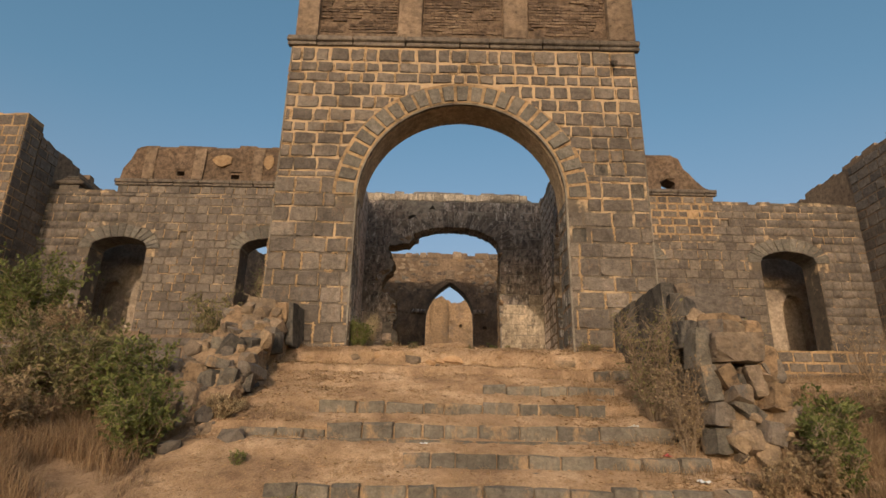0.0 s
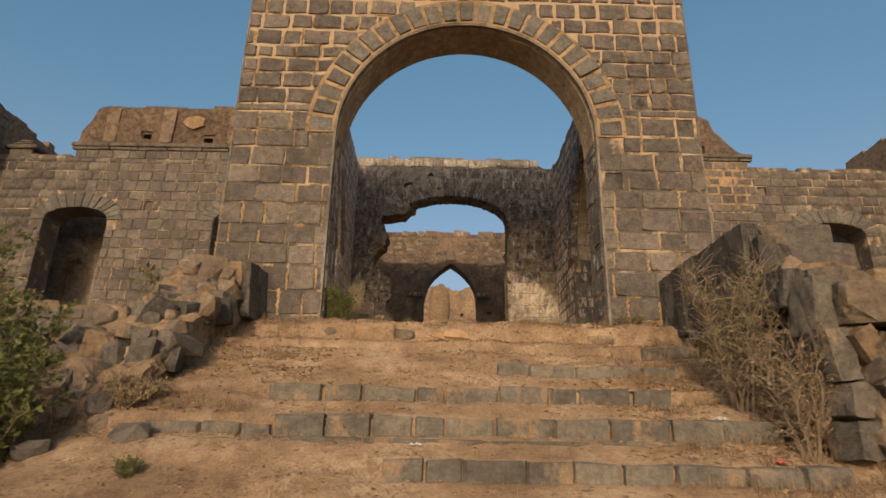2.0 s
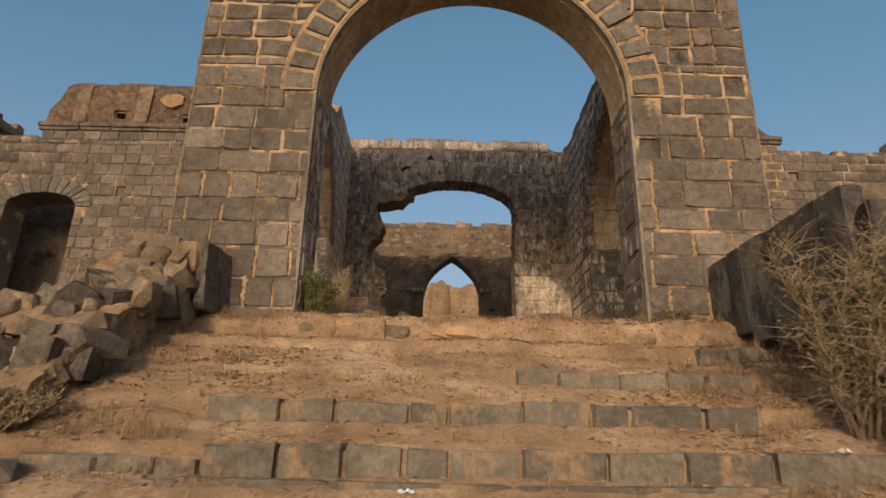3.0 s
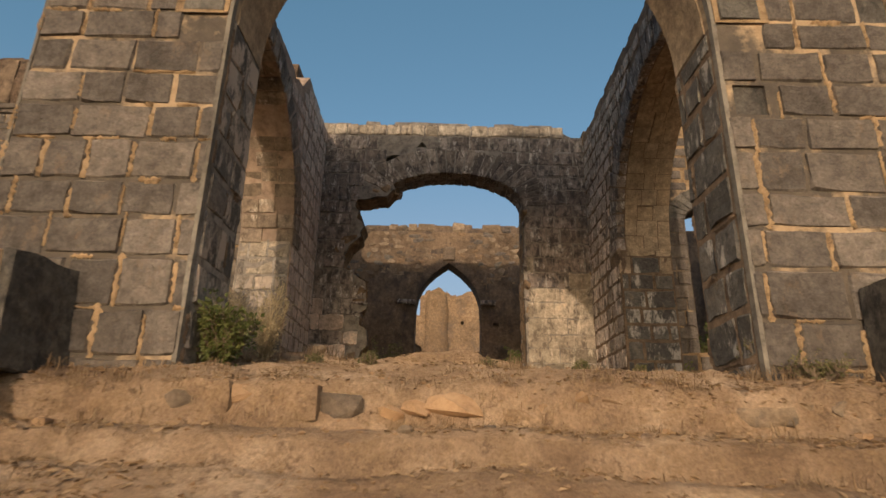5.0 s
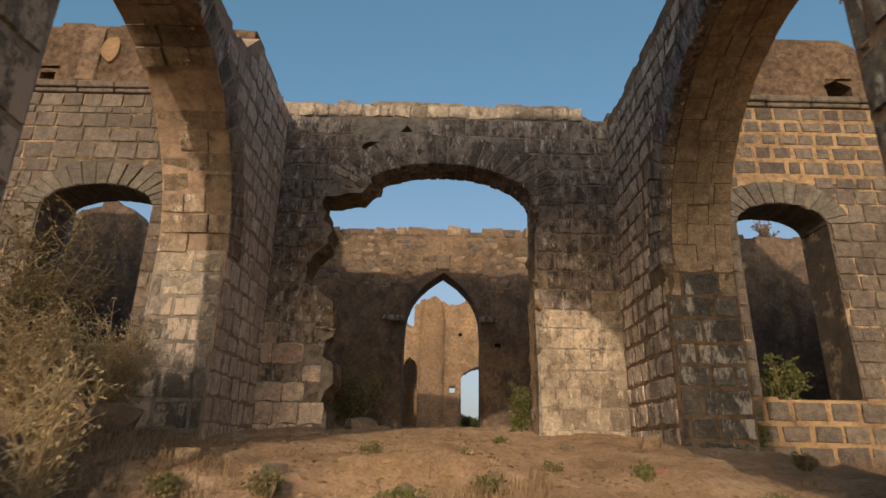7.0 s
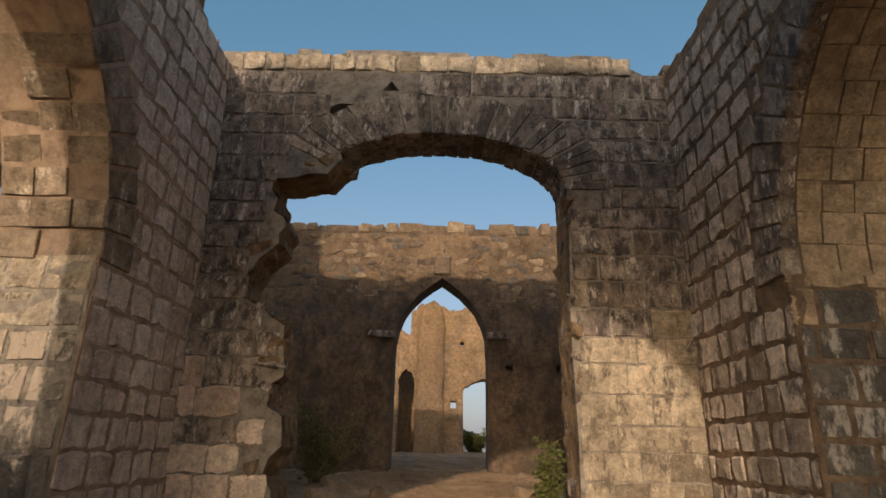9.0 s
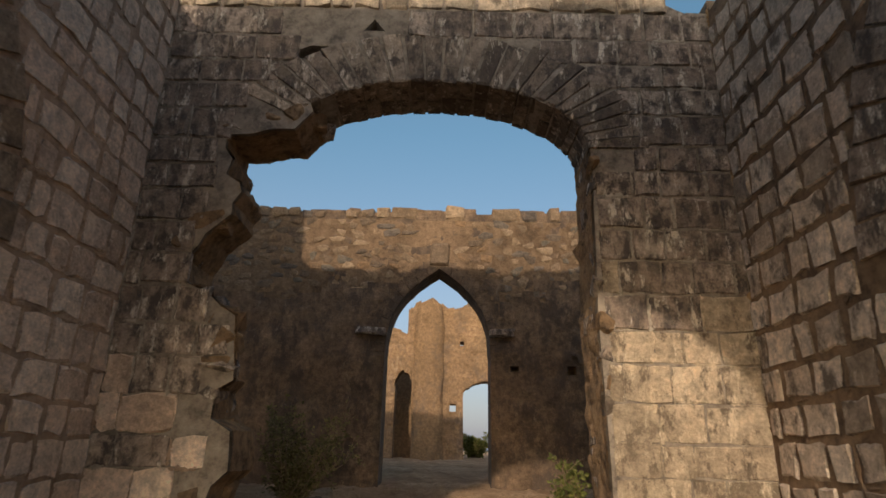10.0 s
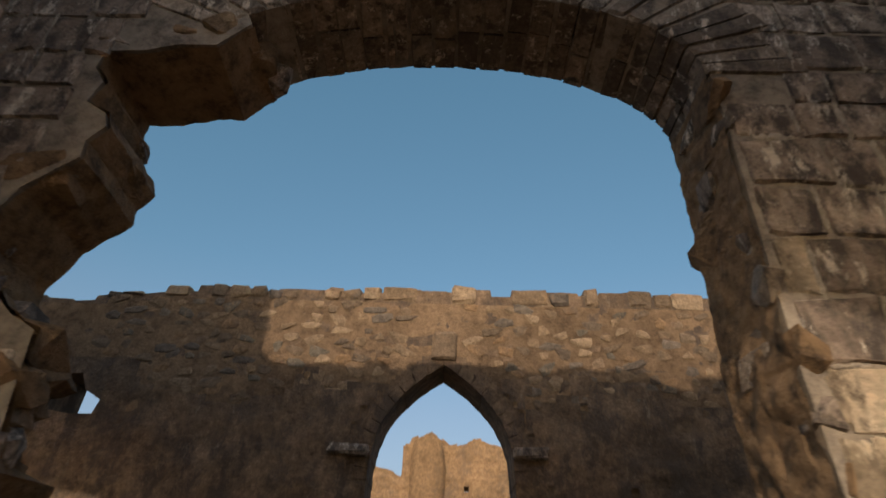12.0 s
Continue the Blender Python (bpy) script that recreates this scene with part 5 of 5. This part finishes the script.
right_wall = ruined_wall("stair_wall", right_prof, 2.6, 3.25, "tumbled rubble stair wall with dark dressed facing slabs", R7, 80, 26)
y = 8.33
while y > 6.5:
    # upright slabs facing the stair, level along their top; their shade is put into the colour
    w = min(R7.uniform(0.24, 0.42), y - 6.4)
    foot = line([(6.4, 2.2), (7.4, 2.5), (8.3, 2.76)], y - w / 2)
    set_block(right_wall, "facing_slab", (2.54 + R7.uniform(-0.008, 0.008), y - w / 2, (3.36 + foot) / 2), (0.15, w - 0.006, 3.36 - foot + R7.uniform(-0.03, 0.02)), SHADED_BASALT, (0, R7.uniform(-1, 1), 0), 0.006, 0.06)
    y -= w
for name, place, size, mat, turn, torn in (
        ("facing_slab", (2.56, 6.34, 2.72), (0.15, 0.14, 0.9), SHADED_BASALT, (8, 0, 0), 0.3),
        ("ochre_block", (2.76, 6.56, 3.2), (0.22, 0.22, 0.3), RUBBLE, (0, 6, 4), 0.5),
        ("dark_block", (2.7, 6.36, 3.0), (0.18, 0.16, 0.24), SHADED_BASALT, (-14, 8, 10), 0.4),
        ("dressed_slab", (3.03, 6.56, 3.05), (0.66, 0.44, 0.22), BASALT, (0, 1, 2), 0.12),
        ("dressed_slab", (3.06, 6.68, 3.26), (0.46, 0.4, 0.2), BASALT, (0, -1, -3), 0.12),
        ("ochre_block", (3.0, 6.3, 2.86), (0.5, 0.2, 0.16), CORE, (0, 2, 0), 0.6),
        ("dark_block", (2.52, 6.02, 2.64), (0.22, 0.26, 0.3), SHADED_BASALT, (0, 4, 6), 0.35),
        ("dark_block", (2.74, 5.96, 2.68), (0.24, 0.24, 0.22), BASALT, (0, -3, -10), 0.3),
        ("ochre_block", (2.98, 5.98, 2.7), (0.24, 0.2, 0.2), RUBBLE, (4, 6, 12), 0.5),
        ("ochre_block", (3.17, 6.02, 2.68), (0.2, 0.24, 0.24), CORE, (0, 8, 8), 0.6),
        ("dark_block", (2.5, 5.72, 2.46), (0.16, 0.26, 0.4), STEP_STONE, (0, 6, 4), 0.3),
        ("rubble_boulder", (2.8, 5.6, 2.45), (0.46, 0.32, 0.29), RUBBLE, (0, 2, -6), 0.5),
        ("ochre_block", (3.1, 5.66, 2.34), (0.2, 0.3, 0.3), CORE, (0, 14, -20), 0.7),
        ("dark_block", (2.5, 5.64, 2.12), (0.15, 0.26, 0.34), STEP_STONE, (0, -8, 4), 0.3),
        ("ochre_block", (2.66, 5.57, 2.14), (0.14, 0.24, 0.28), CORE, (0, -28, 4), 0.6),
        ("dark_block", (2.79, 5.6, 2.1), (0.1, 0.16, 0.22), SHADED_BASALT, (0, 10, 0), 0.5),
        ("ochre_block", (2.92, 5.54, 2.14), (0.14, 0.22, 0.3), RUBBLE, (0, -16, -8), 0.6),
        ("ochre_block", (3.06, 5.5, 1.98), (0.24, 0.26, 0.26), CORE, (0, 14, 16), 0.7),
        ("dark_block", (2.56, 5.6, 1.84), (0.2, 0.24, 0.22), BASALT, (0, 6, 10), 0.4),
        ("dark_block", (2.78, 5.5, 1.88), (0.32, 0.16, 0.12), SHADED_BASALT, (0, 36, 6), 0.4),
        ("ochre_block", (2.72, 5.54, 1.7), (0.22, 0.24, 0.18), RUBBLE, (0, 4, -6), 0.5),
        ("dark_block", (2.96, 5.46, 1.68), (0.2, 0.2, 0.2), BASALT, (8, 10, 20), 0.5),
        ("dark_block", (2.5, 5.56, 1.6), (0.16, 0.26, 0.22), STEP_STONE, (0, 0, 12), 0.3),
        ("dark_block", (2.54, 5.88, 1.9), (0.14, 0.34, 0.4), STEP_STONE, (0, 3, -3), 0.25),
        ("dark_block", (2.56, 6.2, 2.16), (0.13, 0.34, 0.44), STEP_STONE, (0, -3, 3), 0.25)):
    set_block(right_wall, name, place, size, mat, turn, torn=torn * 1.4)



# loose stones on the ground
def loose_stone(x, y, size, dark, flat=0.7):
    ob = new("loose_stone", R7.choice(DARK_ROCKS if dark else ROCKS))
    ob.matrix_basis = Matrix.Translation((x, y, ground_height(x, y) + size * 0.12)) @ Matrix.Rotation(R7.uniform(0, 6.3), 4, "Z") @ Matrix.Rotation(R7.uniform(-0.25, 0.25), 4, "X") @ Matrix.Diagonal((size * R7.uniform(0.8, 1.3), size * R7.uniform(0.7, 1.1), size * flat, 1))
    tagged(ob, "dark angular stone lying half sunk in earth" if dark else "ochre angular stone lying half sunk in earth", "stone", "loose stones")


for x, y, size, dark in ((-1.95, 5.75, 0.2, True), (-2.45, 5.6, 0.2, True),
                         (-2.32, 11.75, 0.46, False), (-2.62, 11.3, 0.46, False), (-2.15, 12.2, 0.36, False), (-2.75, 11.9, 0.4, False),
                         (0.1, 9.75, 0.09, False), (-0.5, 9.82, 0.11, False), (-0.9, 9.8, 0.12, False), (0.5, 9.9, 0.08, False), (1.1, 11.8, 0.09, False), (1.35, 12.4, 0.12, False), (2.2, 12.7, 0.22, False),
                         (2.3, 5.0, 0.25, False), (2.1, 4.6, 0.2, False), (2.6, 4.6, 0.3, True), (-0.85, 15.2, 0.3, False), (-0.4, 15.8, 0.2, False), (-0.9, 16.3, 0.35, False), (1.2, 16.2, 0.25, False)):
    loose_stone(x, y, size, dark)


# ---- plants ----
def tube(verts, faces, path, r0, r1):
    n = len(path)
    for i, p in enumerate(path):
        d = (path[min(i + 1, n - 1)] - path[max(i - 1, 0)]).normalized()
        a = d.orthogonal().normalized()
        b = d.cross(a)
        r = r0 + (r1 - r0) * i / (n - 1)
        k = len(verts)
        for j in range(3):
            verts.append(p + (a * math.cos(j * 2.094) + b * math.sin(j * 2.094)) * r)
        if i:
            for j in range(3):
                faces.append((k - 3 + j, k - 3 + (j + 1) % 3, k + (j + 1) % 3, k + j))


def leaf(verts, faces, p, d, size, rng):
    """A small leaf folded along its rib."""
    a = d.orthogonal().normalized()
    a.rotate(Matrix.Rotation(rng.uniform(0, 6.3), 3, d))
    n = d.cross(a) * 0.2
    k = len(verts)
    verts += [p, p + d * size * 0.5 + a * size * 0.3 + n * size, p + d * size, p + d * size * 0.5 - a * size * 0.3 + n * size]
    faces += [(k, k + 1, k + 2), (k, k + 2, k + 3)]


def bush(name, x, y, height, spread, stems, leaf_mat, leaf_size, density, label, seed, z=None, lean=(0, 0), bare=0.25, twig=TWIG, droop=0.05, twigs=4):
    """A shrub: tapered stems that fork into twigs, with many small leaves of uneven spread."""
    rng = random.Random(seed)
    base = Vector((x, y, ground_height(x, y) - 0.04 if z is None else z))
    wv, wf, lv, lf = [], [], [], []
    for _ in range(stems):
        az, out = rng.uniform(0, 6.283), rng.uniform(0.15, 1.0) * spread
        h = height * rng.uniform(0.55, 1.08)
        p = Vector((rng.uniform(-0.12, 0.12) * spread, rng.uniform(-0.12, 0.12) * spread, 0))
        tip = Vector((math.cos(az) * out + lean[0] * h, math.sin(az) * out + lean[1] * h, h))
        path = []
        for i in range(8):
            k = i / 7
            q = p.lerp(tip, k)
            q += Vector((rng.uniform(-1, 1), rng.uniform(-1, 1), rng.uniform(-0.6, 0.6))) * 0.05 * height * k
            q.z -= droop * height * k * k * out / max(spread, 0.01)
            path.append(q)
        tube(wv, wf, path, 0.004 + 0.008 * height / 1.2, 0.002)
        for i in range(2, 8):
            for _ in range(twigs):
                s = path[i].lerp(path[i - 1], rng.random())
                d = Vector((rng.uniform(-1, 1), rng.uniform(-1, 1), rng.uniform(-0.35, 0.9))).normalized()
                length = height * rng.uniform(0.1, 0.28)
                m = s + d * length * 0.5 + Vector((rng.uniform(-0.1, 0.1) * length, rng.uniform(-0.1, 0.1) * length, 0.04))
                e = m + (d + Vector((rng.uniform(-0.5, 0.5), rng.uniform(-0.5, 0.5), rng.uniform(-0.4, 0.3)))).normalized() * length * 0.5
                tube(wv, wf, [s, m, e], 0.0032, 0.0011)
                if i / 7 < bare or rng.random() < 0.15:
                    continue
                for _ in range(density):
                    k = rng.random()
                    q = s.lerp(m, k * 2) if k < 0.5 else m.lerp(e, k * 2 - 1)
                    leaf(lv, lf, q + Vector([rng.uniform(-0.02, 0.02) for _ in range(3)]), (d + Vector([rng.uniform(-1, 1) for _ in range(3)])).normalized(), leaf_size * rng.uniform(0.6, 1.4), rng)
    thing = new(name, None)
    thing.location = base
    part("wood", mesh_of("wood", wv, wf, twig), None, thing)
    if lv:
        part("foliage", mesh_of("foliage", lv, lf, leaf_mat), None, thing)
    return tagged(thing, label, "bush")


bush("green_bush", -3.2, 6.1, 0.9, 0.42, 22, LEAF, 0.05, 9, "green bush with thin pale stems in dry grass", 1)
bush("green_bush", -3.75, 6.4, 1.0, 0.5, 26, OLIVE, 0.05, 8, "dusty olive bush in dry grass", 2)
bush("green_bush", -4.6, 6.5, 1.15, 0.7, 28, OLIVE, 0.05, 7, "dusty olive bush in dry grass", 3)
bush("dry_bush", -5.3, 6.2, 0.95, 0.75, 26, DRY, 0.05, 7, "brown dry bush in dry grass", 4, twig=STRAW)
bush("dry_bush", -4.1, 5.6, 0.75, 0.6, 24, DRY, 0.045, 6, "brown dry bush in dry grass", 5, twig=STRAW)
bush("green_bush", -7.6, 10.4, 1.7, 0.9, 34, LEAF, 0.07, 9, "tall leafy green bush before a dark wall", 6)
bush("green_bush", -8.6, 11.0, 1.5, 0.9, 26, OLIVE, 0.07, 8, "tall olive bush before a dark wall", 7)
bush("olive_shrub", -4.3, 11.0, 1.1, 0.85, 20, OLIVE, 0.05, 6, "spreading olive thorn shrub before the wing wall", 8, bare=0.4)
bush("dry_bush", -3.9, 11.6, 1.0, 0.6, 16, DRY, 0.045, 4, "brown dry bush before the wing wall", 9, twig=STRAW)
bush("dry_bush", -6.2, 9.6, 0.6, 0.8, 18, DRY, 0.05, 5, "brown dry bush on the terrace", 10, twig=STRAW)
bush("green_bush", -7.9, 13.6, 0.9, 0.4, 10, OLIVE, 0.06, 5, "small olive bush at the doorway foot", 11)
bush("thorn_bush", 2.2, 6.25, 1.15, 0.4, 22, OLIVE, 0.032, 2, "grey-brown thorny bush with few yellowed leaves", 12, droop=0.0, twigs=7)
bush("thorn_bush", 2.3, 5.7, 0.85, 0.33, 18, DRY, 0.03, 2, "grey-brown thorny bush of bare twigs", 13, twigs=6)
bush("green_bush", 3.35, 5.25, 0.72, 0.24, 14, LEAF, 0.05, 8, "small bright green bush at the rubble foot", 14)
bush("dry_bush", 2.72, 5.05, 0.3, 0.3, 20, DRY, 0.03, 3, "low dry bush at the rubble foot", 63, bare=0.1, twig=STRAW)
bush("green_bush", 3.25, 4.95, 0.6, 0.25, 14, LEAF, 0.04, 6, "thin green bush at the rubble foot", 64)
bush("dry_bush", 3.05, 4.95, 0.38, 0.3, 16, DRY, 0.04, 4, "brown dry bush at the rubble foot", 15, twig=STRAW)
bush("thorn_bush", 5.9, 11.2, 1.3, 0.5, 14, OLIVE, 0.04, 2, "thin dry thorn bush before the wing wall", 16, bare=0.5)
bush("thorn_bush", 8.4, 11.6, 1.2, 0.6, 14, DRY, 0.04, 1, "bare thorn bush before the wing wall", 17, bare=0.5)
bush("thorn_bush", 9.6, 12.0, 1.2, 0.6, 14, DRY, 0.04, 1, "bare thorn bush before the wing wall", 18, bare=0.5)
bush("dry_bush", 5.0, 6.4, 0.75, 0.8, 26, DRY, 0.04, 5, "brown dry bush in dry grass", 19, twig=STRAW)
bush("dry_bush", 6.2, 7.2, 0.8, 0.8, 24, DRY, 0.04, 5, "brown dry bush in dry grass", 20, twig=STRAW)
bush("green_bush", -1.24, 8.62, 0.4, 0.24, 24, LEAF, 0.032, 7, "bright green bush growing at the gate jamb", 21)
bush("dry_bush", -1.14, 9.15, 0.52, 0.2, 13, SUNLIT_STRAW, 0.02, 3, "dry straw-coloured bush behind the gate jamb", 22, twig=SUNLIT_STRAW)
bush("climbing_bush", -3.25, 10.9, 1.7, 0.6, 34, OLIVE, 0.03, 5, "large tangled bush with small dusty leaves under the side arch", 23, bare=0.2)
bush("dry_bush", -2.52, 12.0, 0.95, 0.42, 46, SUNLIT_STRAW, 0.022, 5, "straw-coloured feathery bush beside the pier", 24, bare=0.1, twig=SUNLIT_STRAW)
bush("climbing_bush", -3.5, 12.2, 2.2, 0.6, 30, OLIVE, 0.035, 7, "large tangled bush with small dusty leaves under the side arch", 25)
bush("dry_bush", -2.72, 11.3, 0.9, 0.45, 46, SUNLIT_STRAW, 0.022, 4, "straw tuft coloured as if sunlit on stones under the side arch", 26, bare=0.1, twig=SUNLIT_STRAW)
bush("green_bush", -2.75, 5.45, 0.75, 0.4, 24, LEAF, 0.042, 8, "green bush on the bank beside the stair", 61)
bush("dry_bush", -2.2, 6.1, 0.22, 0.26, 30, DRY, 0.025, 3, "dry tuft at the foot of the ruined stair wall", 62, bare=0.1, twig=SUNLIT_STRAW)
bush("green_shrub", 4.7, 14.9, 0.8, 0.35, 14, LEAF, 0.06, 7, "green shrub growing behind the low wall", 27, z=3.6)
bush("green_shrub", 3.6, 13.6, 0.5, 0.2, 6, LEAF, 0.05, 5, "green sprig at the pier foot", 28, bare=0.1)
bush("green_bush", -1.3, 17.0, 1.0, 0.7, 24, OLIVE, 0.045, 7, "dark olive bush in the shaded hall", 29)
bush("green_sprig", 1.35, 15.2, 0.65, 0.12, 7, LEAF, 0.05, 6, "green sprig at the door jamb", 30)
bush("green_bush", 1.62, 34.0, 0.8, 0.8, 30, LEAF, 0.09, 9, "round green bush beyond the ruin", 31)
bush("dry_bush", 7.4, 19.3, 0.5, 0.4, 10, DRY, 0.05, 3, "dry tuft on the wall top", 32, z=7.72, twig=STRAW)
for i, (x, y, h) in enumerate(((-1.75, 5.35, 0.16), (-1.15, 4.75, 0.2), (-0.45, 9.55, 0.14), (-0.85, 9.55, 0.12), (0.05, 9.6, 0.16), (0.45, 9.7, 0.1), (0.35, 10.3, 0.1), (0.95, 10.9, 0.1), (1.35, 10.4, 0.1), (-0.2, 10.9, 0.1), (1.6, 9.6, 0.08), (2.1, 8.2, 0.2), (0.75, 12.3, 0.1), (1.0, 8.9, 0.06), (2.05, 8.55, 0.3), (2.7, 11.2, 0.14))):
    bush("weed", x, y, h * 0.6, h * 0.9, 10, OLIVE if i % 4 else LEAF, 0.02, 3, "low grey-green weed in bare earth", 50 + i, bare=0.0)

# ---- dry grass, straw and grit ----
R8 = random.Random(83)


def grass(name, spots, label, mat=STRAW):
    """Blades in tufts: spots are (x0, x1, y0, y1, tufts, height)."""
    verts, faces = [], []
    for x0, x1, y0, y1, count, height in spots:
        for _ in range(count):
            cx, cy = R8.uniform(x0, x1), R8.uniform(y0, y1)
            if noise.noise(Vector((cx * 1.3, cy * 1.3, 9))) < -0.15:
                continue
            g = ground_height(cx, cy) - 0.015
            for _ in range(R8.randint(7, 13)):
                a, l = R8.uniform(0, 6.283), height * R8.uniform(0.4, 1.2)
                d = Vector((math.cos(a), math.sin(a), 0)) * R8.uniform(0.3, 1.3)
                side = Vector((-d.y, d.x, 0)).normalized() * 0.0021
                p = Vector((cx + R8.uniform(-0.05, 0.05), cy + R8.uniform(-0.05, 0.05), g))
                q, r = p + Vector((d.x * 0.35, d.y * 0.35, 0.6)) * l, p + Vector((d.x, d.y, 0.75)) * l
                k = len(verts)
                verts += [p - side, p + side, q + side, q - side, r]
                faces += [(k, k + 1, k + 2, k + 3), (k + 3, k + 2, k + 4)]
    tagged(new(name, mesh_of(name, verts, faces, mat)), label, "grass", kind="stuff")


grass("dry_grass", [(-8, -2.6, 5.0, 8.4, 3400, 0.36), (-5.6, -2.9, 4.5, 6.2, 1300, 0.38), (3.3, 5.6, 4.3, 6.0, 1000, 0.36), (-8, -2.3, 3.5, 5.2, 900, 0.12), (3.1, 9, 4.6, 8.4, 3200, 0.32), (-10, -3, 8.7, 13.8, 1400, 0.22), (3.4, 10.5, 8.7, 13.8, 1200, 0.2)], "tall straw-brown dry grass")
grass("short_straw", [(-2.2, 2.6, 4.6, 8.3, 420, 0.06), (1.5, 2.6, 5.2, 8.3, 330, 0.12), (-2.1, -1.3, 5.8, 8.2, 160, 0.1), (-1.9, 2.4, 7.7, 8.1, 420, 0.08), (-2.0, 2.4, 8.15, 8.5, 120, 0.06), (-1.6, 0.8, 9.4, 9.9, 120, 0.12), (-2, 2.5, 8.5, 14, 260, 0.05), (-2.6, -1.4, 9.0, 11.8, 520, 0.2), (1.8, 2.5, 8.3, 8.5, 40, 0.12), (-1.2, 1.4, 14.9, 19, 160, 0.1)], "short trampled straw and stubble")


def grit(name, spots, label, mat):
    verts, faces = [], []
    for x0, x1, y0, y1, count, size in spots:
        for _ in range(count):
            x, y, s = R8.uniform(x0, x1), R8.uniform(y0, y1), size * R8.uniform(0.3, 1.0) ** 2
            c = Vector((x, y, ground_height(x, y) + s * 0.2))
            k = len(verts)
            for dx, dy, dz in ((1, 0, 0), (0.2, 1, 0.15), (-1, 0.3, 0.1), (-0.2, -1, 0), (0.3, 0.2, 0.5), (0, 0, -0.7)):
                verts.append(c + Vector((dx, dy, dz)) * s * R8.uniform(0.7, 1.2))
            for a, b in ((0, 1), (1, 2), (2, 3), (3, 0)):
                faces += [(k + a, k + b, k + 4), (k + b, k + a, k + 5)]
    tagged(new(name, mesh_of(name, verts, faces, mat)), label, "gravel", kind="stuff")


grit("grit", [(-2.3, 2.6, 4.4, 8.4, 3600, 0.018), (-2.3, 2.6, 8.4, 14.3, 2600, 0.014), (-2, 2.4, 15, 19, 500, 0.02)], "small ochre stones and clods on bare earth", CLOD)


def flakes(name, spots, label, mat):
    """Dead leaves and chaff lying on the ground."""
    verts, faces = [], []
    for x0, x1, y0, y1, count, size in spots:
        for _ in range(count):
            x, y = R8.uniform(x0, x1), R8.uniform(y0, y1)
            if noise.noise(Vector((x * 1.1, y * 1.6, 21))) < R8.uniform(-0.5, 0.35):
                continue
            s, a = size * R8.uniform(0.4, 1.2), R8.uniform(0, 6.283)
            c = Vector((x, y, ground_height(x, y) + 0.006))
            d, e = Vector((math.cos(a), math.sin(a), R8.uniform(-0.1, 0.4))) * s, Vector((-math.sin(a), math.cos(a), R8.uniform(-0.1, 0.3))) * s * R8.uniform(0.15, 0.5)
            k = len(verts)
            verts += [c - d, c - e, c + d, c + e + Vector((0, 0, s * 0.3))]
            faces += [(k, k + 1, k + 2), (k, k + 2, k + 3)]
    tagged(new(name, mesh_of(name, verts, faces, mat)), label, "leaf litter", kind="stuff")


CHAFF = leaf_material("chaff", (0.22, 0.13, 0.065), (0.50, 0.33, 0.18), 0.9, 0.1)
flakes("leaf_litter", [(-2.3, 2.6, 4.3, 8.4, 9000, 0.022), (1.2, 2.6, 5.0, 8.2, 3500, 0.028), (-2.4, -1.0, 5.8, 8.3, 2500, 0.026), (-2.0, 2.4, 7.6, 8.1, 2500, 0.024), (-2.3, 2.6, 8.4, 14.3, 5000, 0.02), (-2.3, 0.6, 8.9, 11, 2500, 0.026)], "dry brown leaf litter and chaff", CHAFF)


# ---- litter ----
def scrap(x, y, size, colour, label):
    """A crumpled bit of wrapper."""
    m, nt, b = nodes_of("litter", 0.5)
    b.inputs["Base Color"].default_value = (*colour, 1)
    bm = bmesh.new()
    bmesh.ops.create_grid(bm, x_segments=4, y_segments=3, size=size)
    for v in bm.verts:
        v.co = Vector((v.co.x * 1.3, v.co.y * 0.8, abs(R8.gauss(0, size * 0.35))))
    made = bmesh.ops.extrude_face_region(bm, geom=bm.faces[:])
    bmesh.ops.translate(bm, vec=(0, 0, -0.002), verts=[g for g in made["geom"] if isinstance(g, bmesh.types.BMVert)])
    bm.transform(Matrix.Translation((x, y, ground_height(x, y) + 0.012)) @ Matrix.Rotation(R8.uniform(0, 6.3), 4, "Z"))
    me = bpy.data.meshes.new("litter")
    bm.to_mesh(me)
    bm.free()
    me.materials.append(m)
    tagged(new("litter", me), label, "litter", "litter on the steps")


for x, y, size, colour, label in ((1.75, 6.6, 0.035, (0.75, 0.72, 0.68), "crumpled white paper scrap on earth"), (1.9, 6.0, 0.04, (0.7, 0.66, 0.6), "crumpled pale wrapper on earth"), (2.05, 5.6, 0.04, (0.55, 0.12, 0.1), "torn red wrapper on earth"), (2.2, 5.2, 0.04, (0.7, 0.68, 0.65), "crumpled white wrapper on earth"),
                                  (-0.15, 5.75, 0.025, (0.75, 0.75, 0.73), "small white paper scrap on a step"), (-2.35, 4.5, 0.035, (0.7, 0.7, 0.7), "crumpled white wrapper in straw"), (-1.6, 4.4, 0.02, (0.05, 0.35, 0.5), "small blue plastic scrap on earth"), (1.5, 10.6, 0.03, (0.6, 0.15, 0.12), "torn red wrapper on earth")):
    scrap(x, y, size, colour, label)
